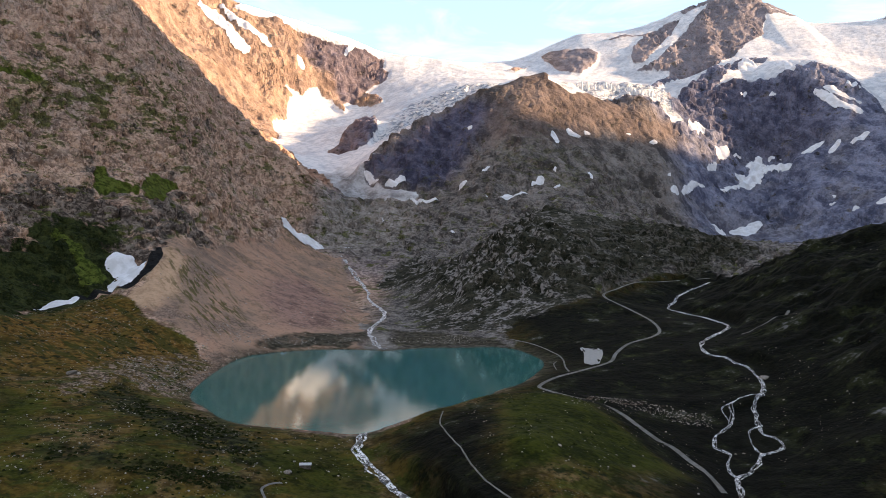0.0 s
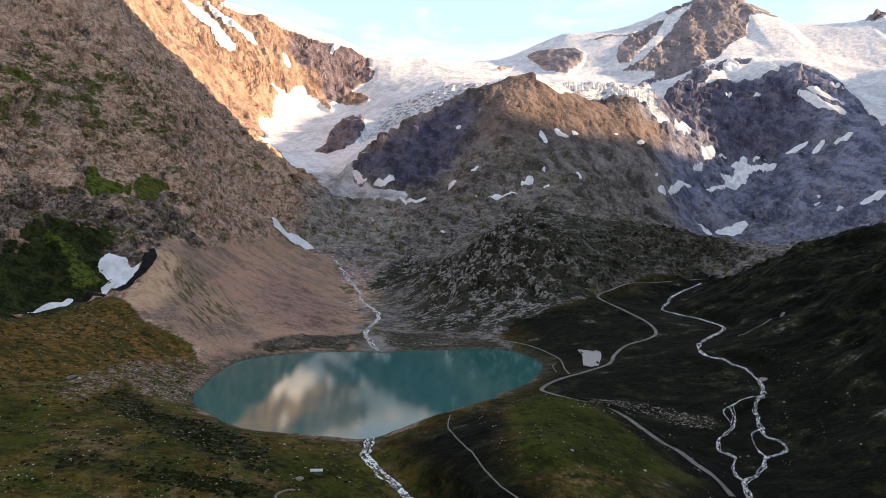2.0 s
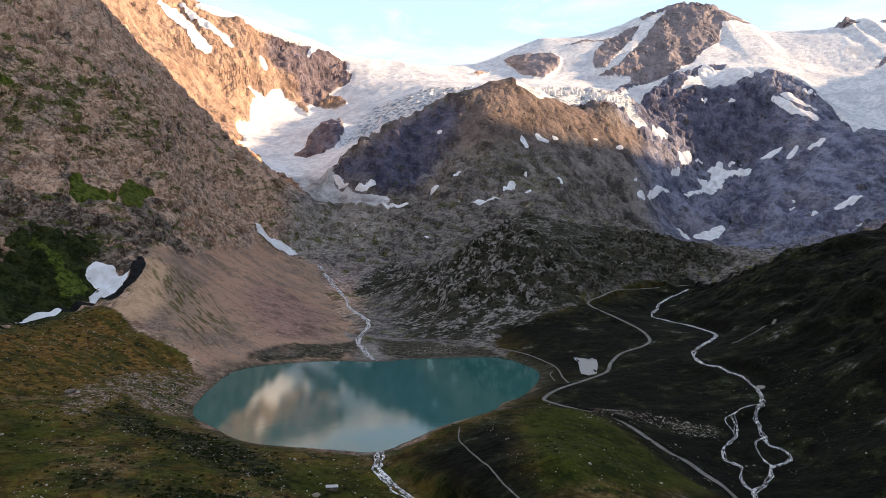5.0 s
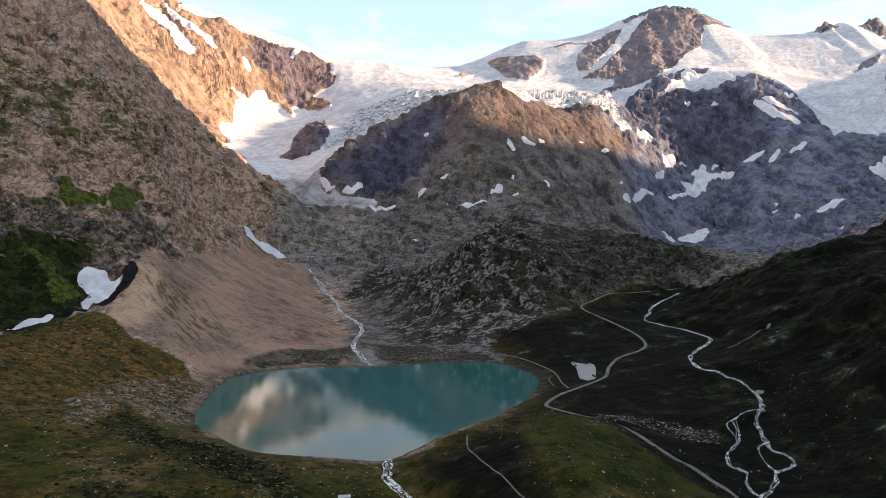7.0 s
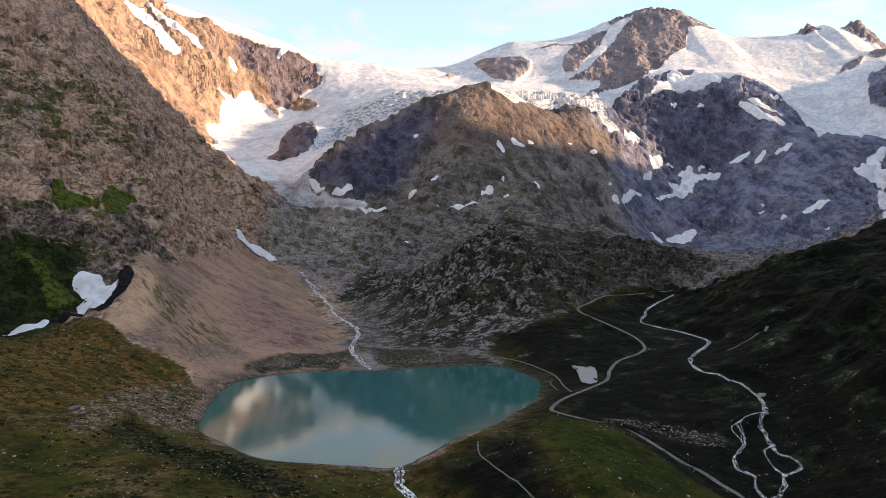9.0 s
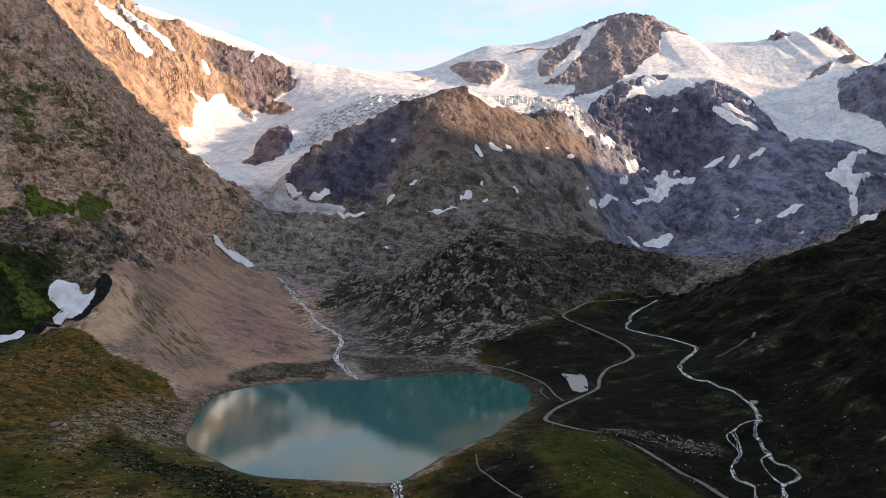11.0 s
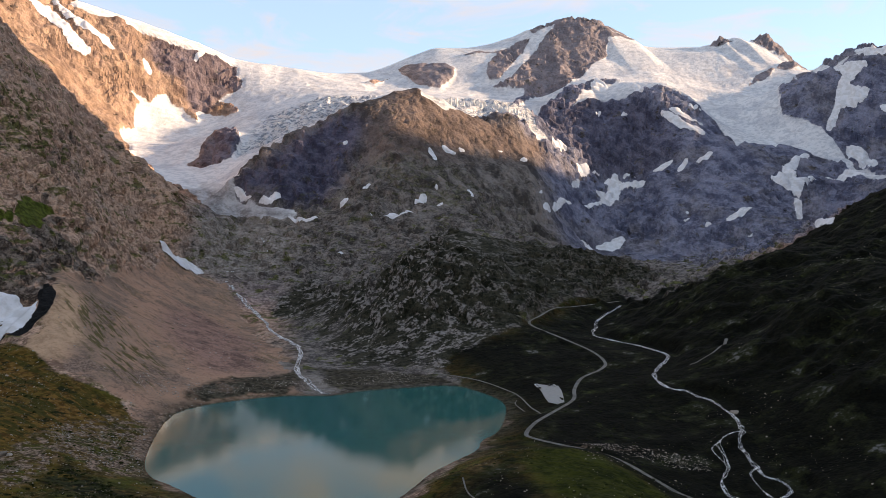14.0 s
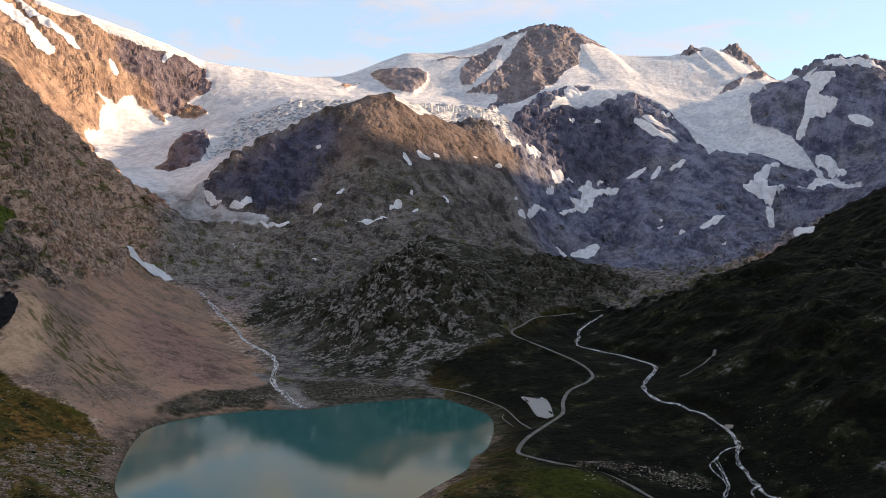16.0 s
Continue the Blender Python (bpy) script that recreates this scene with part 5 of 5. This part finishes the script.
def serac_wall():
    """The broken front of the hanging glacier."""
    shapes = [serac_mesh(40 + i) for i in range(7)]
    r = random.Random(8)
    line = np.array(SERAC_EDGE, float)
    run = np.r_[0, np.cumsum(np.hypot(*np.diff(line[:, :2], axis=0).T))]
    at = 0.0
    while at < run[-1]:
        x, y, z = (float(np.interp(at, run, line[:, i])) for i in range(3))
        wide, tall = r.uniform(7, 13), r.uniform(34, 50) * (1 - 0.35 * smooth(0.8, 1.0, at / run[-1]))
        ob = new("serac", shapes[r.randrange(7)])
        ob.parent = ice_things
        ob.matrix_parent_inverse = Matrix.Translation((150, -2050, 0))
        ob.matrix_basis = pose(x, y + r.uniform(-9, 9), z + r.uniform(-5, 4), 0, 0, r.uniform(0, 360)) @ Matrix.Diagonal((wide, wide * 1.2, tall, 1))
        at += wide * 0.62


serac_wall()


def lake():
    bm = bmesh.new()
    bm.faces.new([bm.verts.new((x, y, 0)) for x, y in rounded(SHORE, 2)])
    bmesh.ops.triangulate(bm, faces=bm.faces[:])
    me = bpy.data.meshes.new("lake")
    bm.to_mesh(me)
    bm.free()
    me.materials.append(WATER)
    tagged(new("lake", me), "calm turquoise glacier lake reflecting the mountains", "lake", kind="structure")


lake()

# heights for things that lie on the ground
ROW_Y = GY[:, 0]


def ground_at(x, y):
    """Height of the ground under places in plan."""
    x, y = np.asarray(x, float), np.asarray(y, float)
    r = np.clip(np.searchsorted(ROW_Y, y) - 1, 0, len(ROW_Y) - 2)
    ty = np.clip((y - ROW_Y[r]) / (ROW_Y[r + 1] - ROW_Y[r]), 0, 1)
    us, _ = grid_axes()

    def row(k):
        reach = np.maximum(ROW_Y[k], 350)
        left, right = -0.62 * reach - 170, 0.95 * reach + 40
        u = (x - left) / (right - left)
        c = np.clip(np.searchsorted(us, u) - 1, 0, len(us) - 2)
        t = np.clip((u - us[c]) / (us[c + 1] - us[c]), 0, 1)
        return GZ[k, c] * (1 - t) + GZ[k, c + 1] * t
    return row(r) * (1 - ty) + row(r + 1) * ty
# ---- things that lie on the ground ----
def mesh_object(name, verts, faces, material, smooth_faces=True):
    me = bpy.data.meshes.new(name)
    me.from_pydata([tuple(v) for v in verts], [], faces)
    me.polygons.foreach_set("use_smooth", np.full(len(faces), smooth_faces))
    me.materials.append(material)
    me.update()
    return new(name, me)


def snow_patch(outline, thick):
    """A lens of old snow draped on the ground, thin and ragged at its rim."""
    pts = rounded(outline, 1)
    box = np.array(pts)
    lo, hi = box.min(0) - 3, box.max(0) + 3
    step = max(0.8, min(3.0, (hi - lo).max() / 60))
    xs, ys = np.arange(lo[0], hi[0] + step, step), np.arange(lo[1], hi[1] + step, step)
    gx, gy = np.meshgrid(xs, ys)
    size = (hi - lo).max()
    d = signed(gx, gy, pts) + 0.03 * size * fbm(gx, gy, max(8, size / 4), 4)
    z = ground_at(gx, gy)
    if thick > 1:
        pad = np.pad(z, 1, mode='edge')
        z = np.maximum.reduce([pad[i:i + z.shape[0], j:j + z.shape[1]] for i in range(3) for j in range(3)])
    z = z - 0.5 + (thick + 0.5) * smooth(2.0 * step, -4.0 * step, d)
    on = (d[:-1, :-1] + d[1:, 1:] + d[1:, :-1] + d[:-1, 1:]) / 4 < step
    nc = gx.shape[1]
    r, c = np.nonzero(on)
    if not len(r):
        return
    quads = np.stack([r * nc + c, r * nc + c + 1, (r + 1) * nc + c + 1, (r + 1) * nc + c], 1)
    used, inv = np.unique(quads, return_inverse=True)
    co = np.stack([gx.ravel()[used], gy.ravel()[used], z.ravel()[used]], 1)
    ob = mesh_object("snow_patch", co, inv.reshape(quads.shape).tolist(), OLD_SNOW)
    size = "large" if size > 90 else "small"
    where = "the moraine" if outline[0][1] < 1200 else "the mountainside"
    tagged(ob, f"{size} ragged patch of old white snow on {where}", "snow patch", "old snow patches")


for outline in SNOW:
    snow_patch(outline, 1.4 if outline[0][1] < 1300 else 3.2)


def strip(name, pts, widths, material, lift, rough=0.0, across=7, steps=8, sag=0.0):
    """A ribbon along a line in plan, laid on the ground."""
    line = np.array(curve([p[:2] for p in pts], steps))
    n = len(line)
    w = np.interp(np.linspace(0, 1, n), np.linspace(0, 1, len(widths)), widths)
    d = np.gradient(line, axis=0)
    d /= np.linalg.norm(d, axis=1)[:, None] + 1e-9
    side = np.stack([-d[:, 1], d[:, 0]], 1)
    wob = fbm(line[:, 0], line[:, 1], 12, 4, 0.65)
    wob2 = fbm(line[:, 0] + 300, line[:, 1], 9, 4, 0.65)
    verts, faces = [], []
    for k in range(across):
        s = k / (across - 1) * 2 - 1
        off = s * w / 2 * (1 + rough * np.where(s < 0, wob, wob2)) + rough * 0.35 * w * wob * (1 - abs(s))
        p = line + side * off[:, None]
        z = ground_at(p[:, 0], p[:, 1]) + lift - (lift + 0.3) * (abs(s) > 0.99) - sag * (1 - s * s)
        verts += [(a, b, c) for (a, b), c in zip(p, z)]
    for k in range(across - 1):
        faces += [(k * n + i, k * n + i + 1, (k + 1) * n + i + 1, (k + 1) * n + i) for i in range(n - 1)]
    return mesh_object(name, verts, faces, material)


tagged(strip("road", ROAD, [5.0, 5.0, 5.6], GRAVEL_ROAD, 0.3, 0.05, 5), "narrow pale gravel road winding up the valley", "road", kind="structure")
for line, width in ((SHORE_PATH, 2.4), (SIDE_PATH, 1.6), (HILL_TRACK, 4.0), (KNOB_PATH, 1.3), (CAMP_TRACK, 2.2)):
    tagged(strip("path", line, [width], GRAVEL_ROAD, 0.22, 0.25, 5), "trodden gravel footpath through turf", "path", kind="structure")


def braided(name, pts, strands, width, spread, label, seed):
    """A stream of several weaving channels."""
    root = new(name)
    tagged(root, label, name, kind="structure")
    line = np.array(curve([p[:2] for p in pts], 5))
    d = np.gradient(line, axis=0)
    d /= np.linalg.norm(d, axis=1)[:, None] + 1e-9
    side = np.stack([-d[:, 1], d[:, 0]], 1)
    run = np.r_[0, np.cumsum(np.linalg.norm(np.diff(line, axis=0), axis=1))]
    for k in range(strands):
        off = spread * fbm(run, run * 0 + 37.0 * k + seed, 24, 3, 0.6) * 1.6
        w = width * np.clip(0.75 + 0.9 * fbm(run + 500, run * 0 + 11.0 * k + seed, 30, 3), 0.25, 1.5)
        ob = strip("channel", [tuple(p) for p in line + side * off[:, None]], list(w), TORRENT, 0.35 + 0.05 * k, 0.8, 5, 5)
        ob.parent = root


braided("river", RIVER, 5, 0.95, 2.8, "white braided mountain river over stones", 3)
braided("river", RIVER_ARM, 4, 0.9, 2.0, "side arm of the white mountain river", 9)
braided("river", RIVER_LOOP, 2, 1.2, 1.5, "thin white side loop of the mountain river", 17)
braided("river", RIVER_SPLIT, 2, 0.9, 1.0, "thin white thread of the river's side arm", 19)
braided("river", OUTFLOW, 5, 2.2, 3.4, "rushing white outflow of the lake", 14)
braided("stream", STREAM, 5, 2.5, 4.5, "foaming meltwater stream over grey gravel", 21)
braided("stream", STREAM_HEAD, 2, 1.8, 2.0, "thin meltwater stream at the foot of a scree", 25)
braided("waterfall", FALL, 3, 2.6, 2.2, "narrow white waterfall below the glacier tongue", 30)


def parking():
    cx, cy = 155, 826
    pts = [(152, 866), (161, 854), (170, 845), (168, 830), (164, 815), (157, 792), (148, 786), (143, 798), (145, 812), (150, 838)]
    verts = [(cx, cy, float(ground_at(cx, cy)) + 0.5)]
    ring = [(x, y, float(ground_at(x, y)) + 0.5) for x, y in pts]
    inner = [((x + cx) / 2, (y + cy) / 2, float(ground_at((x + cx) / 2, (y + cy) / 2)) + 0.5) for x, y in pts]
    n = len(ring)
    verts += inner + ring + [(x, y, z - 1.5) for x, y, z in ring]
    faces = [(0, 1 + i, 1 + (i + 1) % n) for i in range(n)]
    for k in (0, 1):
        o = 1 + k * n
        faces += [(o + i, o + n + i, o + n + (i + 1) % n, o + (i + 1) % n) for i in range(n)]
    k = Nodes("parking_gravel")
    fine = k.noise(2.5, 4, 0.65)
    m = k.done(k.mix(fine, (0.27, 0.255, 0.235), (0.40, 0.385, 0.36)), 0.95, 0.1)
    tagged(mesh_object("parking_area", verts, faces, m, False), "bare pale gravel car park beside the road", "car park", kind="structure")


parking()


def part(name, bm, material, parent, label=""):
    me = bpy.data.meshes.new(name)
    bm.to_mesh(me)
    bm.free()
    me.materials.append(material)
    ob = new(name, me)
    ob.parent = parent
    if label:
        ob["label"] = label
    return ob


def box(x0, x1, y0, y1, z0, z1, bevel=0.0, taper=0.0):
    bm = bmesh.new()
    bmesh.ops.create_cube(bm, size=1)
    for v in bm.verts:
        t = 1 - taper if v.co.z > 0 else 1
        v.co = ((x0 + x1) / 2 + v.co.x * (x1 - x0) * t, (y0 + y1) / 2 + v.co.y * (y1 - y0) * t, z0 if v.co.z < 0 else z1)
    if bevel:
        bmesh.ops.bevel(bm, geom=bm.edges[:], offset=bevel, segments=2, affect='EDGES')
    return bm


def drum(radius, width, at, axis='X', n=12):
    bm = bmesh.new()
    bmesh.ops.create_cone(bm, cap_ends=True, segments=n, radius1=radius, radius2=radius, depth=width)
    turn = Matrix.Rotation(math.pi / 2, 4, 'Y') if axis == 'X' else Matrix()
    bmesh.ops.transform(bm, matrix=Matrix.Translation(at) @ turn, verts=bm.verts[:])
    return bm


TYRE = plain_material("tyre_rubber", (0.015, 0.015, 0.015), (0.03, 0.03, 0.03))
GLASS = plain_material("dark_glass", (0.02, 0.025, 0.03), (0.03, 0.035, 0.04), 1.0, 0.08)


def car(paint, at, turn, label):
    root = new("car")
    part("body", box(-0.88, 0.88, -2.1, 2.1, 0.35, 0.95, 0.14), paint, root)
    cabin = part("cabin", box(-0.78, 0.78, -1.5, 0.9, 0.9, 1.48, 0.16, 0.22), GLASS, root, "dark glazed cabin")
    part("roof", box(-0.62, 0.62, -1.2, 0.6, 1.43, 1.52, 0.04), paint, cabin)
    for sx in (-0.85, 0.85):
        for sy in (-1.3, 1.3):
            part("wheel", drum(0.33, 0.22, (sx, sy, 0.33)), TYRE, root, "black rubber tyre")
    root.matrix_world = pose(*at, float(ground_at(*at)) + 0.5, 0, 0, turn)
    tagged(root, label, "car", "cars in the car park")
    return root


WHITE_PAINT = plain_material("white_paint", (0.7, 0.7, 0.7), (0.8, 0.8, 0.8), 2, 0.3)
DARK_PAINT = plain_material("dark_paint", (0.03, 0.03, 0.035), (0.05, 0.05, 0.055), 2, 0.3)
SILVER_PAINT = plain_material("silver_paint", (0.42, 0.43, 0.44), (0.5, 0.51, 0.52), 2, 0.3)
for paint, at, turn, label in ((WHITE_PAINT, (151.5, 861), 80, "small white car parked on gravel"), (SILVER_PAINT, (151.2, 857), 84, "small silver car parked on gravel"),
                               (WHITE_PAINT, (151, 853), 78, "small white car parked on gravel"), (DARK_PAINT, (150.8, 849), 82, "small dark car parked on gravel"),
                               (WHITE_PAINT, (166, 846), 8, "small white car parked on gravel"), (DARK_PAINT, (162, 850.5), 4, "small dark car parked on gravel")):
    car(paint, at, turn, label)


def shed():
    wood = plain_material("weathered_wood", (0.05, 0.04, 0.032), (0.10, 0.08, 0.065), 0.5, 0.85)
    tin = plain_material("pale_roof_sheet", (0.36, 0.36, 0.35), (0.46, 0.46, 0.45), 1.5, 0.5)
    root = new("shed")
    part("wall", box(-3.4, 3.4, -1.4, 1.4, -0.6, 2.0, 0.03), wood, root)
    bm = bmesh.new()
    vs = [bm.verts.new(p) for p in ((-3.7, -1.7, 1.95), (3.7, -1.7, 1.95), (3.7, 1.7, 2.45), (-3.7, 1.7, 2.45), (-3.7, -1.7, 2.08), (3.7, -1.7, 2.08), (3.7, 1.7, 2.58), (-3.7, 1.7, 2.58))]
    for f in ((0, 1, 2, 3), (7, 6, 5, 4), (0, 4, 5, 1), (1, 5, 6, 2), (2, 6, 7, 3), (3, 7, 4, 0)):
        bm.faces.new([vs[i] for i in f])
    part("roof", bm, tin, root, "pale sloping sheet-metal roof")
    part("door", box(-0.5, 0.5, -1.47, -1.38, -0.1, 1.85), plain_material("door_wood", (0.09, 0.07, 0.05), (0.13, 0.1, 0.08)), root)
    root.matrix_world = pose(-80, 474, float(ground_at(-80, 474)) + 0.2, 0, 0, 6)
    tagged(root, "low dark wooden shed with pale metal roof on turf", "shed")
    post = new("signpost")
    part("pole", drum(0.07, 3.2, (0, 0, 1.4), 'Z', 8), wood, post)
    part("board", box(-0.7, 0.7, -0.04, 0.04, 2.1, 2.7, 0.01), tin, post, "pale blank board")
    post.matrix_world = pose(-86.5, 474, float(ground_at(-86.5, 474)), 0, 0, 15)
    tagged(post, "thin wooden signpost with pale board beside shed", "signpost")


shed()

# ---- rocks ----
def rock_shapes(count, sub, seed):
    """Angular stones: unit blobs cut flat on several sides."""
    rng = random.Random(seed)
    out = []
    for _ in range(count):
        bm = bmesh.new()
        bmesh.ops.create_icosphere(bm, subdivisions=sub, radius=1)
        planes = [(Vector((rng.uniform(-1, 1), rng.uniform(-1, 1), rng.uniform(-0.6, 1))).normalized(), rng.uniform(0.55, 0.85)) for _ in range(9)]
        sx, sy, sz = rng.uniform(0.8, 1.3), rng.uniform(0.7, 1.1), rng.uniform(0.5, 0.85)
        for v in bm.verts:
            for nrm, cut in planes:
                over = v.co.dot(nrm) - cut
                if over > 0:
                    v.co -= nrm * over
            v.co = Vector((v.co.x * sx, v.co.y * sy, v.co.z * sz)) * (1 + 0.06 * noise.noise(v.co * 3 + Vector((seed, 0, 0))))
        bm.verts.index_update()
        out.append((np.array([v.co[:] for v in bm.verts]), [[v.index for v in f.verts] for f in bm.faces]))
        bm.free()
    return out


BOULDERS, STONES = rock_shapes(8, 2, 3), rock_shapes(6, 1, 5)


def places(rng, count, outline):
    pts = np.array([p[:2] for p in outline], float)
    lo, hi = pts.min(0), pts.max(0)
    found = np.zeros((0, 2))
    while len(found) < count:
        p = lo + rng.rand(count * 3, 2) * (hi - lo)
        found = np.r_[found, p[inside(p[:, 0], p[:, 1], outline)]]
    return found[:count]


def dry(p, gap=2.0):
    ok = signed(p[:, 0], p[:, 1], SHORE) > gap
    for line, flat, edge in BEDS:
        ok &= line_distance(p[:, 0], p[:, 1], line)[0] > flat
    return p[ok]


RIVER_BANK = [(130, 660), (220, 690), (250, 760), (320, 760), (330, 660), (290, 520), (180, 520), (200, 610)]
KNOB_SIDE = [(90, 690), (30, 600), (0, 500), (20, 420), (150, 430), (180, 560), (150, 640)]
rng = np.random.RandomState(11)
boulder_meshes = []
for v, f in BOULDERS:
    me = bpy.data.meshes.new("boulder")
    me.from_pydata([tuple(p) for p in v], [], f)
    me.materials.append(STONE)
    boulder_meshes.append(me)


def boulder(x, y, size, label):
    ob = new("boulder", boulder_meshes[rng.randint(len(boulder_meshes))])
    ob.matrix_world = pose(x, y, float(ground_at(x, y)) + size * 0.15, rng.uniform(-15, 15), rng.uniform(-15, 15), rng.uniform(0, 360)) @ Matrix.Diagonal((size, size, size, 1))
    tagged(ob, label, "boulder", "boulders on the valley floor")


boulder(-88, 461, 3.4, "large pale grey boulder beside a footpath")
boulder(-296, 641, 4.2, "large pale boulder lying on scree")
boulder(-291, 641, 2.6, "pale boulder lying on scree")
boulder(-24, 446, 3.2, "large pale boulder at the river bank")
boulder(287, 708, 4.0, "large brown boulder at the river bank")
for outline, count, small, large in ((GRASS_LEFT, 90, 0.5, 1.5), (DEBRIS, 60, 0.6, 1.7), (KNOB_SIDE, 50, 0.5, 1.3), (RIVER_BANK, 30, 0.4, 1.2), (RUBBLE, 35, 0.6, 1.6)):
    for x, y in dry(places(rng, count, outline)):
        boulder(x, y, small + (large - small) * rng.rand() ** 3, "weathered grey boulder lying on turf" if outline is not DEBRIS else "angular grey boulder lying on scree")


def scatter(name, shapes, groups, material, label, category, sink=0.1, flat=1.0):
    verts, faces, total = [], [], 0
    for outline, count, small, large in groups:
        p = dry(places(rng, count, outline), 0.5)
        z = ground_at(p[:, 0], p[:, 1])
        patch = fbm(p[:, 0], p[:, 1], 30, 3)
        keep = patch > rng.uniform(-0.4, 0.45, len(p))
        for (x, y), zz in zip(p[keep], z[keep]):
            v, f = shapes[rng.randint(len(shapes))]
            s = small + (large - small) * rng.rand() ** 3
            a = rng.rand() * 6.283
            c, sn = math.cos(a) * s, math.sin(a) * s
            verts.append(np.stack([x + v[:, 0] * c - v[:, 1] * sn, y + v[:, 0] * sn + v[:, 1] * c, zz + (v[:, 2] * flat + sink) * s], 1))
            faces += [[i + total for i in q] for q in f]
            total += len(v)
    ob = mesh_object(name, np.concatenate(verts), faces, material, False)
    return tagged(ob, label, category, kind="stuff")


LOOSE = Nodes("loose_stone")
_isl = LOOSE.n.new("ShaderNodeNewGeometry").outputs["Random Per Island"]
LOOSE = LOOSE.done(LOOSE.mix(_isl, (0.09, 0.075, 0.062), (0.40, 0.35, 0.30)), 0.9, 0.2)
HILLSIDE = [(330, 620), (360, 900), (480, 1000), (640, 980), (560, 700), (420, 560)]
LAKE_RIM = [(-230, 640), (-240, 840), (-200, 880), (-100, 925), (60, 940), (20, 1000), (-150, 930), (-250, 900)]
scatter("loose_stones", STONES, ((GRASS_LEFT, 6500, 0.25, 0.85), (DEBRIS, 2400, 0.25, 0.95), (KNOB_SIDE, 900, 0.2, 0.7), (RIVER_BANK, 600, 0.2, 0.7),
                                (RUBBLE, 900, 0.25, 1.0), (HILLSIDE, 250, 0.4, 1.0), (LAKE_RIM, 2200, 0.3, 1.0), (TALUS, 2600, 0.35, 1.3),
                                (SLABS, 1500, 0.5, 2.2), (GRASS_KNOLL, 900, 0.5, 1.8), (GRASS_RIGHT, 350, 0.2, 0.6)),
        LOOSE, "loose grey stones strewn over turf and scree", "stones")

k = Nodes("dwarf_shrub")
_isl = k.n.new("ShaderNodeNewGeometry").outputs["Random Per Island"]
SHRUB = k.done(k.mix(k.noise(0.7, 3, 0.6), k.mix(_isl, (0.014, 0.018, 0.006), (0.040, 0.044, 0.014)), (0.02, 0.03, 0.01)), 0.95, 0.05)


def clump_shapes(count, seed):
    """Low shrubs: mounds of small upright leaf blades."""
    r = np.random.RandomState(seed)
    out = []
    for _ in range(count):
        v, f = [], []
        for _ in range(26):
            a, q = r.rand() * 6.283, math.sqrt(r.rand())
            x, y = math.cos(a) * q, math.sin(a) * q
            h = 0.75 * (1 - q * q) + 0.25 * r.rand()
            b = r.rand() * 6.283
            w = 0.26 + 0.16 * r.rand()
            i = len(v)
            v += [(x - w * math.cos(b), y - w * math.sin(b), h * 0.25), (x + w * math.cos(b), y + w * math.sin(b), h * 0.3),
                  (x + 0.3 * w * math.sin(b), y - 0.3 * w * math.cos(b), h + 0.15), (x + w * math.sin(b), y + w * math.cos(b), h * 0.55)]
            f += [[i, i + 1, i + 2], [i, i + 2, i + 3]]
        out.append((np.array(v), f))
    return out


scatter("dwarf_shrubs", clump_shapes(6, 2), ((HEATH_A, 1500, 0.6, 2.0), (GRASS_LEFT, 2600, 0.5, 2.0), (HEATH_B, 900, 0.6, 1.8), (SCRUB, 1300, 1.0, 2.8), (KNOB_SIDE, 500, 0.5, 1.4),
                                            (GRASS_RIGHT, 1800, 0.6, 1.8)),
        SHRUB, "low dark green alpine shrubs", "shrubs", -0.1, 0.7)
